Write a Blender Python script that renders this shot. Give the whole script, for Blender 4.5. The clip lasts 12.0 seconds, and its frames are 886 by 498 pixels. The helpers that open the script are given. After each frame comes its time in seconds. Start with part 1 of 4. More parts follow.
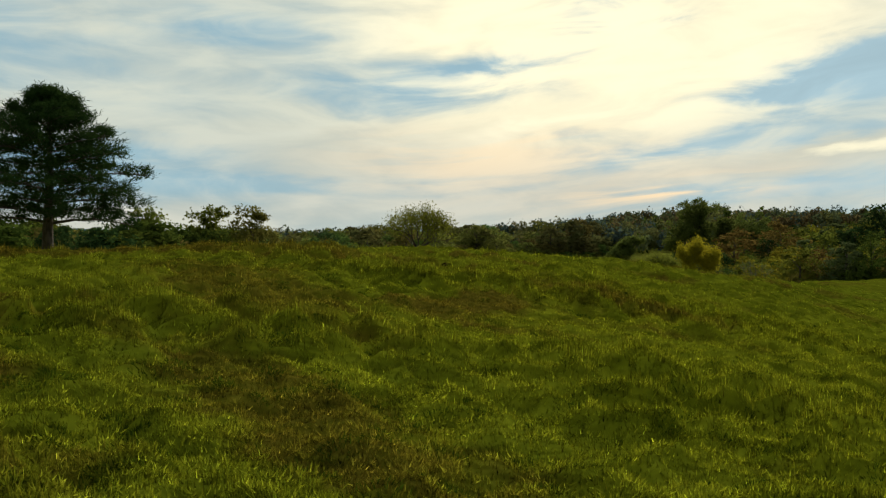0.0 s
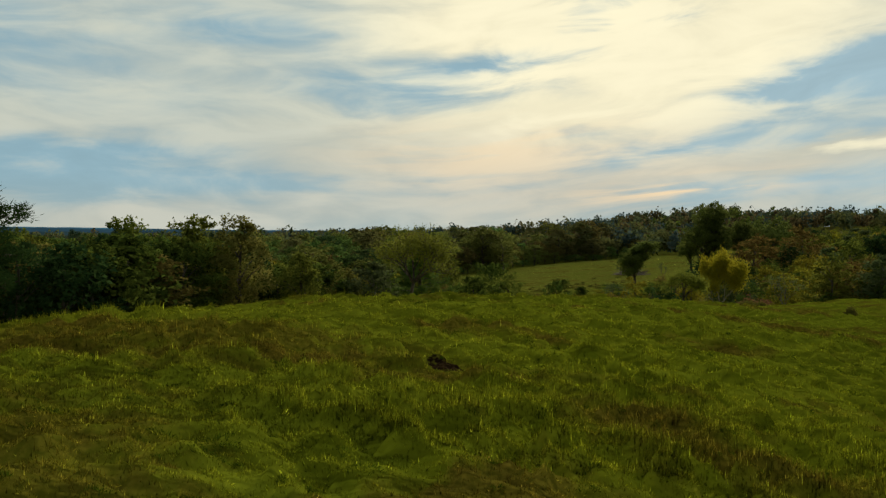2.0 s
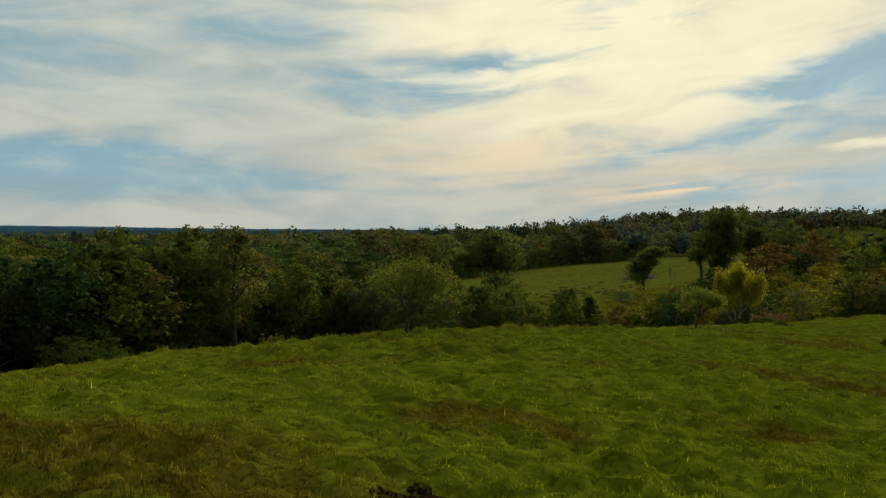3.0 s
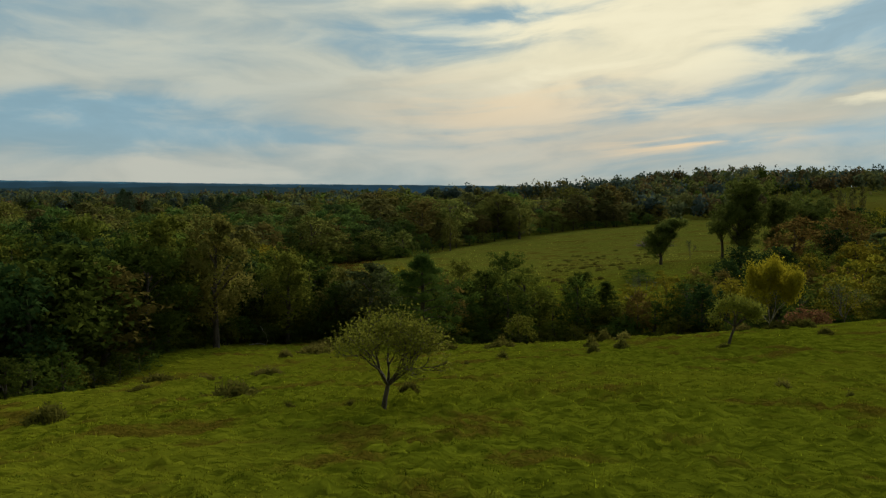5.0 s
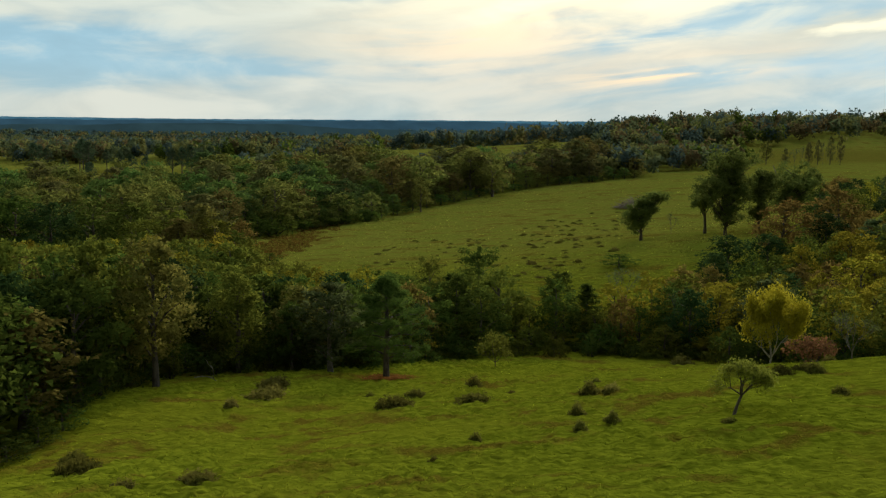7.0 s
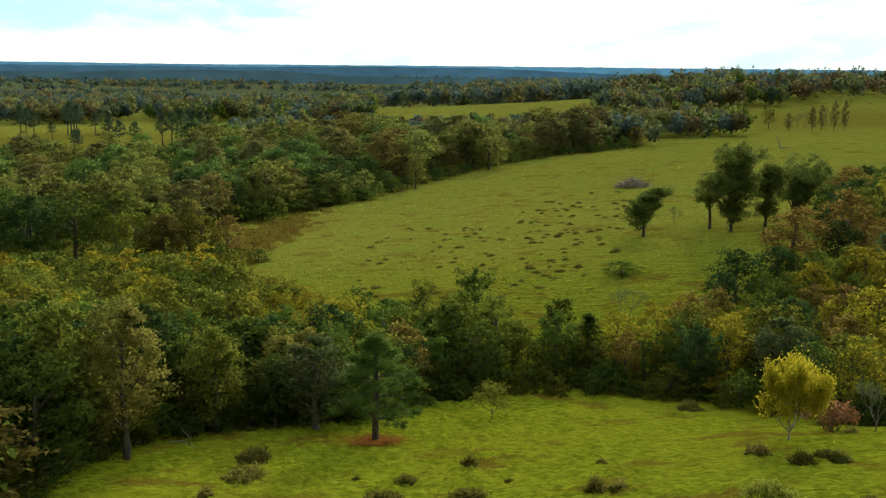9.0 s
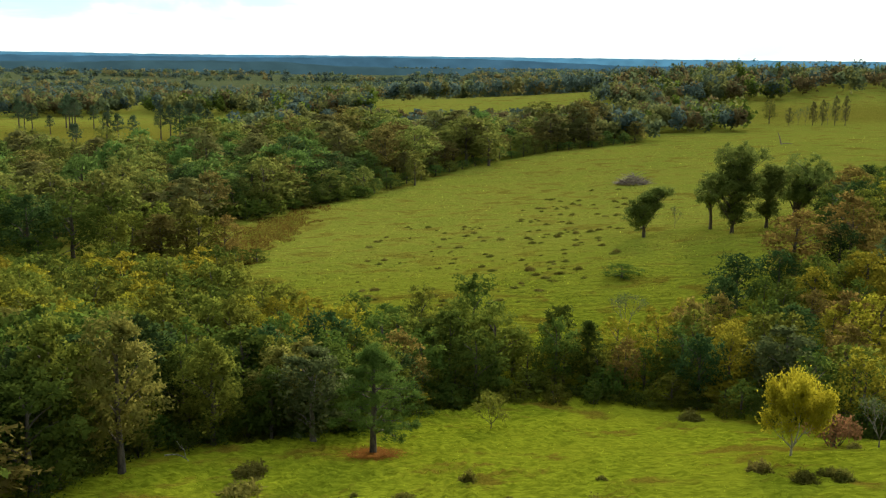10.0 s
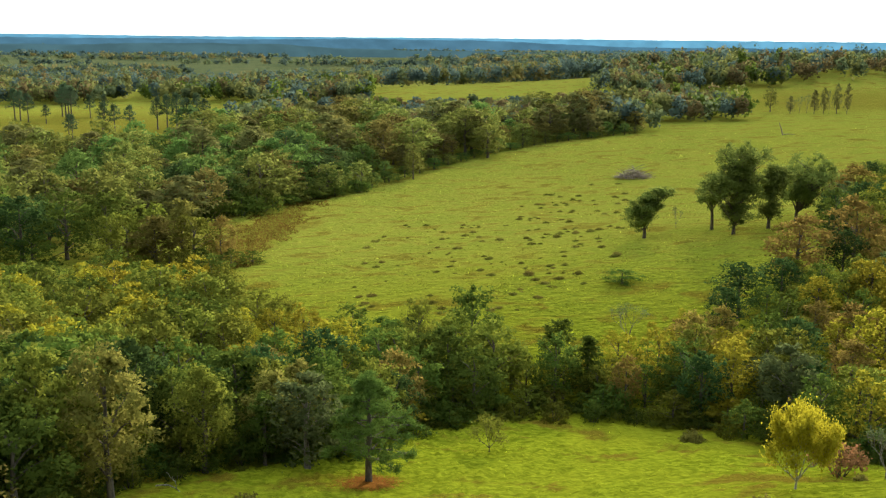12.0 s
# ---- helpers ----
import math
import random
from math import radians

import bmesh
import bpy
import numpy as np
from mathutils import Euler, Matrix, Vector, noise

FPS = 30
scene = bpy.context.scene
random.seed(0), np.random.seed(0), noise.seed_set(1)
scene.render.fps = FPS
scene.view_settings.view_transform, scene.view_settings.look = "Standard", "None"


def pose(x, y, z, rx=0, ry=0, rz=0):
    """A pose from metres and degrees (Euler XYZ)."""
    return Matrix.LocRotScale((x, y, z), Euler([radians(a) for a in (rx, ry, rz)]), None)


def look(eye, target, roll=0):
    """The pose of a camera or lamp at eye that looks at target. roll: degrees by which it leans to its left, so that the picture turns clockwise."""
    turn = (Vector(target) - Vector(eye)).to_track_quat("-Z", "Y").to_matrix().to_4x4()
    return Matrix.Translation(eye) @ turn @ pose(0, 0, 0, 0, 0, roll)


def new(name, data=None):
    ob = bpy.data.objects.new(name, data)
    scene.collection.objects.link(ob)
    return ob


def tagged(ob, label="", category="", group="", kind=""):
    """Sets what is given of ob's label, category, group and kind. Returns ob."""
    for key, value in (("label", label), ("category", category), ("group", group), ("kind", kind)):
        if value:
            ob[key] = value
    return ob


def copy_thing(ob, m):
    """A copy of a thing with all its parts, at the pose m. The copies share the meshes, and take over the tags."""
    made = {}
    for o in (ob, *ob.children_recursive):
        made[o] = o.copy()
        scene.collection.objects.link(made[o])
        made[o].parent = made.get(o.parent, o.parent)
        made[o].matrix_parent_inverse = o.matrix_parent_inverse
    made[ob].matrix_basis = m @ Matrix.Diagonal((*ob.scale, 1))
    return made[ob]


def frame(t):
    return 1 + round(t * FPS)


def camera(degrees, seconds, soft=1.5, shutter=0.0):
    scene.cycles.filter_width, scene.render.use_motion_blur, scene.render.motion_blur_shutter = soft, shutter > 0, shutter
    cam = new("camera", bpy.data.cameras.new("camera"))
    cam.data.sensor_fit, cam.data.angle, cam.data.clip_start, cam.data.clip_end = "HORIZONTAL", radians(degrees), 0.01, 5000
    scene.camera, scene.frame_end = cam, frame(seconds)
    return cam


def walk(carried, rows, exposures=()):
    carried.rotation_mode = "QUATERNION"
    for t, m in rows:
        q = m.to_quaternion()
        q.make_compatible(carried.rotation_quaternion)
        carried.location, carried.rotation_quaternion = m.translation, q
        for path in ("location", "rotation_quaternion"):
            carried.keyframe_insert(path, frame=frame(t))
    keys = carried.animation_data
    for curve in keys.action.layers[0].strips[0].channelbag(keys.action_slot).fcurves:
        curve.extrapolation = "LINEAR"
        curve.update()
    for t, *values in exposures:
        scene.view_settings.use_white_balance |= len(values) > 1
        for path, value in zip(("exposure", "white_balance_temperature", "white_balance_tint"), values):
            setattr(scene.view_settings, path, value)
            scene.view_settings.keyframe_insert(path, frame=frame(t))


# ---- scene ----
cam = camera(46.5, 12.0, soft=1.3)
PATH = [
    (0, (-0.184, 3.806, 3.558), (-0.178, 5.806, 3.537), 0.6),
    (0.5, (-0.069, 6.499, 3.838), (-0.066, 8.499, 3.815), 0.6),
    (1, (-0.045, 9.399, 4.33), (-0.042, 11.399, 4.307), 0.6),
    (1.5, (0.063, 12.243, 4.905), (0.061, 14.243, 4.882), 0.7),
    (2, (0.227, 15.272, 5.499), (0.221, 17.272, 5.474), 0.6),
    (2.5, (0.424, 18.266, 6.236), (0.412, 20.266, 6.21), 0.6),
    (3, (0.562, 21.231, 7.142), (0.545, 23.231, 7.114), 0.6),
    (4.8, (1.398, 32.591, 10.695), (1.359, 34.588, 10.591), 0.6),
    (5, (1.427, 34.055, 11.187), (1.389, 36.051, 11.07), 0.6),
    (5.5, (1.542, 37.581, 12.576), (1.504, 39.575, 12.428), 0.6),
    (6, (1.617, 40.99, 14.437), (1.579, 42.981, 14.257), 0.6),
    (6.1, (1.638, 41.689, 14.971), (1.601, 43.68, 14.784), 0.6),
    (6.2, (1.659, 42.389, 15.504), (1.65, 44.379, 15.311), 0.5),
    (6.3, (1.68, 43.089, 16.037), (1.682, 45.079, 15.838), 0.5),
    (6.4, (1.701, 43.788, 16.571), (1.709, 45.778, 16.365), 0.5),
    (6.5, (1.722, 44.488, 17.104), (1.733, 46.476, 16.892), 0.5),
    (7, (1.777, 47.759, 20.063), (1.794, 49.743, 19.818), 0.5),
    (7.2, (1.791, 49.134, 21.187), (1.81, 51.117, 20.929), 0.6),
    (8.8, (2.06, 57.523, 30.028), (2.084, 59.492, 29.678), 0.6),
    (9, (2.06, 57.978, 30.328), (2.085, 59.947, 29.976), 0.6),
    (9.5, (2.057, 58.756, 31.246), (2.084, 60.723, 30.885), 0.7),
    (10, (2.145, 59.609, 32.217), (2.171, 61.574, 31.847), 0.7),
    (10.5, (2.145, 60.379, 33.192), (2.172, 62.343, 32.813), 0.7),
    (11, (2.238, 61.35, 34.085), (2.265, 63.312, 33.698), 0.7),
    (11.5, (2.39, 62.253, 35.06), (2.417, 64.213, 34.663), 0.6),
    (12, (2.458, 63.038, 36.061), (2.485, 64.996, 35.655), 0.6),
]
EXPOSURE = [(0, 0.18, 6900, 10), (1.5, 0.04, 6900, 10), (3.0, -0.06, 6900, 10), (5.2, -0.16, 6800, 10), (6.2, 0.13, 6800, 10), (7.0, 0.39, 6700, 10), (9.0, 1.25, 6700, 10), (9.5, 1.38, 6700, 10), (10.5, 1.62, 6700, 10), (12.0, 2.06, 6700, 10)]
walk(cam, [(t, look(eye, target, roll)) for t, eye, target, roll in PATH], EXPOSURE)

# ---- light, sky ----
SUN_AZ, SUN_EL = radians(23), radians(27)
world = bpy.data.worlds.new("world")
scene.world = world
world.use_nodes = True
WT = world.node_tree


class Nodes:
    """Short-hand for building node trees."""

    def __init__(self, tree):
        self.t = tree
        tree.nodes.clear()

    def add(self, kind):
        return self.t.nodes.new(kind)

    def put(self, socket, v):
        if hasattr(v, "is_output"):
            self.t.links.new(v, socket)
        elif isinstance(v, (tuple, list)):
            socket.default_value = (*v, 1.0) if len(v) == 3 and socket.type == "RGBA" else v
        else:
            socket.default_value = v

    def math(self, op, a, b=0.0, c=0.0, clamp=False):
        n = self.add("ShaderNodeMath")
        n.operation, n.use_clamp = op, clamp
        for i, v in enumerate((a, b, c)):
            self.put(n.inputs[i], v)
        return n.outputs[0]

    def mix(self, f, a, b, blend="MIX"):
        n = self.add("ShaderNodeMix")
        n.data_type, n.blend_type = "RGBA", blend
        self.put(n.inputs[0], f), self.put(n.inputs[6], a), self.put(n.inputs[7], b)
        return n.outputs[2]

    def noise(self, vec, scale, detail=4.0, rough=0.5, dist=0.0):
        n = self.add("ShaderNodeTexNoise")
        self.put(n.inputs["Vector"], vec)
        n.inputs["Scale"].default_value, n.inputs["Detail"].default_value = scale, detail
        n.inputs["Roughness"].default_value, n.inputs["Distortion"].default_value = rough, dist
        return n.outputs[0]

    def ramp(self, v, lo, hi, a=0.0, b=1.0):
        n = self.add("ShaderNodeMapRange")
        n.interpolation_type = "SMOOTHSTEP"
        for i, k in enumerate((v, lo, hi, a, b)):
            self.put(n.inputs[i], k)
        return n.outputs[0]

    def xyz(self, x, y, z=0.0):
        n = self.add("ShaderNodeCombineXYZ")
        for i, v in enumerate((x, y, z)):
            self.put(n.inputs[i], v)
        return n.outputs[0]


GAPS = ((-0.19, 0.193, 0.10, 0.015, 0.24), (-0.05, 0.135, 0.10, 0.019, 0.30), (0.06, 0.166, 0.10, 0.018, 0.42), (0.155, 0.214, 0.08, 0.020, 0.52), (0.40, 0.090, 0.09, 0.010, -0.35), (0.12, 0.100, 0.05, 0.008, 0.22), (0.41, 0.165, 0.08, 0.026, 0.62),
        (0.33, 0.137, 0.10, 0.018, 0.58), (0.245, 0.090, 0.13, 0.013, 0.56), (0.34, 0.050, 0.14, 0.010, 0.56), (0.40, 0.024, 0.14, 0.012, 0.44), (-0.40, 0.070, 0.13, 0.014, 0.40),
        (-0.30, 0.082, 0.09, 0.010, 0.22), (-0.16, 0.048, 0.20, 0.011, 0.24), (-0.36, 0.045, 0.20, 0.016, 0.22), (0.05, 0.012, 0.30, 0.010, 0.10), (-0.42, 0.175, 0.07, 0.05, 0.14))


def build_sky():
    g = Nodes(WT)
    tc = g.add("ShaderNodeTexCoord")
    sep = g.add("ShaderNodeSeparateXYZ")
    g.put(sep.inputs[0], tc.outputs["Generated"])
    x, y, z = sep.outputs
    az = g.math("ARCTAN2", x, y)
    el = g.math("ARCSINE", z)
    right = g.math("MAXIMUM", az, 0.0)
    lift = g.math("MULTIPLY_ADD", right, -0.11, el)
    # wide soft bands, then finer streaks
    wide = g.noise(g.xyz(g.math("MULTIPLY", az, 3.4), g.math("MULTIPLY", lift, 12.0), 3.1), 1.35, 6, 0.5, 0.35)
    fine = g.noise(g.xyz(g.math("MULTIPLY", az, 8.0), g.math("MULTIPLY", lift, 30.0), 7.7), 1.2, 6, 0.55, 0.5)
    sky = g.add("ShaderNodeTexSky")
    sky.sky_type, sky.sun_disc, sky.sun_elevation, sky.sun_rotation = "NISHITA", False, SUN_EL, SUN_AZ
    clear = g.mix(0.12, (0.265, 0.465, 0.59), g.mix(1.0, sky.outputs[0], (0.05, 0.05, 0.05), "MULTIPLY"))
    clear = g.mix(g.ramp(el, 0.0, 0.06, 0.7, 0.0), clear, (0.35, 0.47, 0.49))

    def lobe(a0, e0, wa, we, along=az, up=lift):
        da, de = g.math("SUBTRACT", along, a0), g.math("SUBTRACT", up, e0)
        q = g.math("ADD", g.math("POWER", g.math("DIVIDE", da, wa), 2.0), g.math("POWER", g.math("DIVIDE", de, we), 2.0))
        return g.math("POWER", 2.718, g.math("MULTIPLY", q, -1.0))

    # glow of the veiled sun, and the larger gaps in the cloud: bearing, height, half width, half height, depth
    glow = lobe(0.17, 0.20, 0.27, 0.150)
    warp = g.add("ShaderNodeTexNoise")
    g.put(warp.inputs["Vector"], g.xyz(g.math("MULTIPLY", az, 5.0), g.math("MULTIPLY", lift, 22.0), 11.3))
    warp.inputs["Scale"].default_value, warp.inputs["Detail"].default_value, warp.inputs["Roughness"].default_value = 1.6, 5, 0.55
    bend = g.add("ShaderNodeSeparateXYZ")
    g.put(bend.inputs[0], warp.outputs["Color"])
    az2 = g.math("MULTIPLY_ADD", g.math("SUBTRACT", bend.outputs[0], 0.5), 0.20, az)
    lift2 = g.math("MULTIPLY_ADD", g.math("SUBTRACT", bend.outputs[1], 0.5), 0.040, lift)
    gaps = 0.0
    for a0, e0, wa, we, k in GAPS:
        gaps = g.math("MULTIPLY_ADD", lobe(a0, e0 - 0.11 * max(a0, 0.0), wa, we, az2, lift2), k, gaps)
    gaps = g.math("MULTIPLY", gaps, g.ramp(fine, 0.3, 0.66, 1.1, 0.45))
    low = g.ramp(el, 0.02, 0.13, 1.0, 0.0)
    grey = g.mix(low, (0.55, 0.60, 0.54), (0.53, 0.56, 0.51))
    lit = g.mix(low, (0.95, 0.91, 0.68), (0.88, 0.68, 0.46))
    veil = g.mix(g.ramp(glow, 0.08, 0.75), grey, lit)
    cover = g.math("MULTIPLY_ADD", glow, 0.26, g.math("ADD", g.math("MULTIPLY", wide, 0.52), g.math("MULTIPLY", fine, 0.48)))
    cover = g.math("SUBTRACT", cover, gaps)
    col = g.mix(g.ramp(cover, 0.16, 0.64), clear, veil)
    shade = g.ramp(fine, 0.3, 0.7, 0.92, 1.05)
    col = g.mix(1.0, col, g.xyz(shade, shade, shade), "MULTIPLY")
    streak = g.noise(g.xyz(g.math("MULTIPLY", az, 4.0), g.math("MULTIPLY", lift, 46.0), 1.3), 1.5, 5, 0.5, 0.3)
    warm = g.math("MULTIPLY", g.math("ADD", lobe(0.23, 0.022, 0.10, 0.012), g.math("MULTIPLY", lobe(0.03, 0.075, 0.12, 0.030), 0.45)), g.ramp(streak, 0.40, 0.58))
    col = g.mix(g.math("MULTIPLY", warm, 0.9), col, (0.96, 0.74, 0.47))
    core = g.math("MULTIPLY", g.ramp(g.math("SUBTRACT", g.math("MULTIPLY_ADD", g.math("SUBTRACT", fine, 0.5), 0.9, glow), g.math("MULTIPLY", gaps, 2.6)), 0.45, 0.95), 0.8)
    col = g.mix(core, col, (0.96, 0.92, 0.69))
    # the sky dims away from the sun
    toward = g.add("ShaderNodeVectorMath")
    toward.operation = "DOT_PRODUCT"
    g.put(toward.inputs[0], tc.outputs["Generated"])
    toward.inputs[1].default_value = (math.sin(SUN_AZ) * math.cos(SUN_EL), math.cos(SUN_AZ) * math.cos(SUN_EL), math.sin(SUN_EL))
    dim = g.ramp(toward.outputs["Value"], -0.7, 0.72, 0.34, 1.0)
    col = g.mix(1.0, col, g.xyz(dim, dim, dim), "MULTIPLY")
    bg = g.add("ShaderNodeBackground")
    g.put(bg.inputs[0], col)
    bg.inputs[1].default_value = 1.0
    out = g.add("ShaderNodeOutputWorld")
    WT.links.new(bg.outputs[0], out.inputs[0])


build_sky()
sun = new("sun", bpy.data.lights.new("sun", "SUN"))
sun.data.energy, sun.data.angle, sun.data.color = 2.5, radians(6), (1.0, 0.90, 0.70)
SUN_DIR = Vector((math.sin(SUN_AZ) * math.cos(SUN_EL), math.cos(SUN_AZ) * math.cos(SUN_EL), math.sin(SUN_EL)))
sun.matrix_world = look((0, 0, 80), Vector((0, 0, 80)) - SUN_DIR)


# ---- materials ----
def material(name):
    m = bpy.data.materials.new(name)
    m.use_nodes = True
    return m, Nodes(m.node_tree)


def finish(g, shader):
    out = g.add("ShaderNodeOutputMaterial")
    g.t.links.new(shader, out.inputs[0])


def leaf_material(name, dark, light, glow=0.46, spread=0.5, vary=0.52):
    """Foliage: leaf by leaf and tree by tree a little different, part of the light coming through."""
    m, g = material(name)
    geo, ob = g.add("ShaderNodeNewGeometry"), g.add("ShaderNodeObjectInfo")
    leaf = g.math("MULTIPLY_ADD", g.math("POWER", geo.outputs["Random Per Island"], 1.4), vary, 0.40 - 0.44 * vary)
    col = g.mix(leaf, dark, light)
    hsv = g.add("ShaderNodeHueSaturation")
    g.put(hsv.inputs["Hue"], g.math("MULTIPLY_ADD", ob.outputs["Random"], 0.045, 0.478))
    g.put(hsv.inputs["Value"], g.math("MULTIPLY_ADD", ob.outputs["Random"], spread, 0.90 - spread / 2))
    g.put(hsv.inputs["Color"], col)
    dif, tra, mixer = g.add("ShaderNodeBsdfDiffuse"), g.add("ShaderNodeBsdfTranslucent"), g.add("ShaderNodeMixShader")
    g.put(dif.inputs[0], hsv.outputs[0])
    g.put(tra.inputs[0], g.mix(0.35, hsv.outputs[0], tuple(min(1, 1.6 * c) for c in light)))
    mixer.inputs[0].default_value = glow
    g.t.links.new(dif.outputs[0], mixer.inputs[1]), g.t.links.new(tra.outputs[0], mixer.inputs[2])
    finish(g, mixer.outputs[0])
    return m


def bark_material(name, dark, light, scale=6.0):
    m, g = material(name)
    tc = g.add("ShaderNodeTexCoord")
    stretch = g.add("ShaderNodeMapping")
    stretch.inputs["Scale"].default_value = (1, 1, 0.25)
    g.put(stretch.inputs[0], tc.outputs["Object"])
    n = g.noise(stretch.outputs[0], scale, 6, 0.65, 0.6)
    b = g.add("ShaderNodeBsdfPrincipled")
    g.put(b.inputs["Base Color"], g.mix(g.ramp(n, 0.35, 0.65), dark, light))
    b.inputs["Roughness"].default_value = 0.9
    bump = g.add("ShaderNodeBump")
    bump.inputs["Strength"].default_value, bump.inputs["Distance"].default_value = 0.8, 0.03
    g.put(bump.inputs["Height"], n), g.t.links.new(bump.outputs[0], b.inputs["Normal"])
    finish(g, b.outputs[0])
    return m


def sward(g, p):
    """The pasture's colour over the ground, with its lumps and its fine grain."""
    stretch = g.add("ShaderNodeMapping")
    stretch.inputs["Scale"].default_value = (0.6, 1.0, 1.0)
    g.put(stretch.inputs[0], p)
    broad, mid = g.noise(p, 0.03, 4, 0.55, 0.6), g.noise(stretch.outputs[0], 0.17, 5, 0.6, 0.8)
    tuft, fine = g.noise(stretch.outputs[0], 1.7, 2, 0.5, 0.3), g.noise(p, 7.0, 2, 0.6)
    green = g.mix(g.ramp(tuft, 0.30, 0.68), (0.104, 0.126, 0.0080), (0.206, 0.236, 0.0160))
    green = g.mix(g.math("MULTIPLY", g.ramp(broad, 0.42, 0.60), 0.5), green, (0.200, 0.208, 0.0150))
    # lighter grass on the near hill, more so towards the right
    place = g.add("ShaderNodeSeparateXYZ")
    g.put(place.inputs[0], p)
    hill_tone = g.math("MULTIPLY", g.ramp(place.outputs[1], 30.0, 64.0, 1.0, 0.0), g.ramp(place.outputs[0], -5.0, 6.0, 0.2, 1.15))
    green = g.mix(hill_tone, green, g.mix(g.ramp(tuft, 0.30, 0.68), (0.128, 0.150, 0.0080), (0.250, 0.270, 0.0160)))
    dry = g.mix(g.ramp(fine, 0.3, 0.7), (0.076, 0.052, 0.008), (0.190, 0.128, 0.020))
    worn = g.ramp(mid, 0.52, 0.65)
    # two large dry places on the hill, others in the far fields
    for cx, cy, rx, ry, turn in ((-1.6, 15.0, 1.3, 5.6, 0.6), (-4.6, 27.0, 2.4, 8.0, 0.4), (-6.5, 40.0, 6.5, 4.5, 0.0), (-39.5, 322.0, 8.5, 52.0, -0.1), (-165.0, 570.0, 80.0, 110.0, 0.3), (250.0, 650.0, 100.0, 70.0, 0.0)):
        spot = g.add("ShaderNodeMapping")
        spot.vector_type = "TEXTURE"
        spot.inputs["Location"].default_value, spot.inputs["Rotation"].default_value, spot.inputs["Scale"].default_value = (cx, cy, 0), (0, 0, turn), (rx, ry, 1)
        g.put(spot.inputs[0], p)
        flat = g.add("ShaderNodeVectorMath")
        flat.operation = "MULTIPLY"
        g.put(flat.inputs[0], spot.outputs[0])
        flat.inputs[1].default_value = (1, 1, 0)
        size = g.add("ShaderNodeVectorMath")
        size.operation = "LENGTH"
        g.put(size.inputs[0], flat.outputs[0])
        ragged = g.math("MULTIPLY_ADD", g.math("SUBTRACT", tuft, 0.5), 1.6, size.outputs["Value"])
        worn = g.math("MAXIMUM", worn, g.ramp(ragged, 0.4, 1.2, 0.76, 0.0))
    # fields paler further out: distance haze painted into the grass colour
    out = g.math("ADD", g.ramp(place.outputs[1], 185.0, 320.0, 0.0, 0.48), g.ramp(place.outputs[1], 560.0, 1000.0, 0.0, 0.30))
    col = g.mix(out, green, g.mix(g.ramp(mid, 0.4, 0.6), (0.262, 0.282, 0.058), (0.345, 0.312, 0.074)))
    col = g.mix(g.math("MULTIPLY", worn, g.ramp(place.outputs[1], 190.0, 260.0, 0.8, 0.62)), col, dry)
    # more painted haze: the plain fades to grey-green with distance
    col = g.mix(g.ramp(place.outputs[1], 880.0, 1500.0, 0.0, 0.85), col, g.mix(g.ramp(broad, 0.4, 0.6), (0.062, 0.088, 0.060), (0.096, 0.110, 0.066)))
    # the bare earth of a scrape in the sward
    off = g.add("ShaderNodeVectorMath")
    off.operation = "MULTIPLY"
    near = g.add("ShaderNodeVectorMath")
    near.operation = "SUBTRACT"
    g.put(near.inputs[0], p)
    near.inputs[1].default_value = (0.1, 38.75, 0)
    g.put(off.inputs[0], near.outputs[0])
    off.inputs[1].default_value = (1 / 0.92, 1 / 0.85, 0)
    far = g.add("ShaderNodeVectorMath")
    far.operation = "LENGTH"
    g.put(far.inputs[0], off.outputs[0])
    bare = g.ramp(g.math("MULTIPLY_ADD", g.math("SUBTRACT", fine, 0.5), 1.4, far.outputs["Value"]), 0.75, 1.15, 1.0, 0.0)
    col = g.mix(bare, col, g.mix(g.ramp(fine, 0.35, 0.65), (0.016, 0.009, 0.004), (0.058, 0.034, 0.015)))
    return col, tuft, fine


def ground_material():
    m, g = material("pasture")
    tc = g.add("ShaderNodeTexCoord")
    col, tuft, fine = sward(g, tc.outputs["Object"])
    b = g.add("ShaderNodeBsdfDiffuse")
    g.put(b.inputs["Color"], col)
    b.inputs["Roughness"].default_value = 0.9
    turn = g.add("ShaderNodeMapping")
    turn.inputs["Rotation"].default_value, turn.inputs["Scale"].default_value = (0, 0, 0.49), (0.5, 1.25, 1.0)
    g.put(turn.inputs[0], tc.outputs["Object"])
    height = g.math("MULTIPLY_ADD", g.noise(turn.outputs[0], 0.9, 3, 0.55, 0.5), 1.6, g.math("MULTIPLY", tuft, 0.6))
    # coarser hummocks in the ungrazed meadow beyond the creek
    wide = g.add("ShaderNodeMapping")
    wide.inputs["Rotation"].default_value, wide.inputs["Scale"].default_value = (0, 0, 0.2), (0.55, 1.0, 1.0)
    g.put(wide.inputs[0], tc.outputs["Object"])
    where = g.add("ShaderNodeSeparateXYZ")
    g.put(where.inputs[0], tc.outputs["Object"])
    rough = g.math("MULTIPLY", g.noise(wide.outputs[0], 0.62, 4, 0.62, 0.4), g.ramp(where.outputs[1], 182.0, 215.0, 0.0, 7.0))
    height = g.math("ADD", height, rough)
    bump = g.add("ShaderNodeBump")
    bump.inputs["Strength"].default_value, bump.inputs["Distance"].default_value = 0.9, 0.28
    g.put(bump.inputs["Height"], height), g.t.links.new(bump.outputs[0], b.inputs["Normal"])
    finish(g, b.outputs[0])
    return m


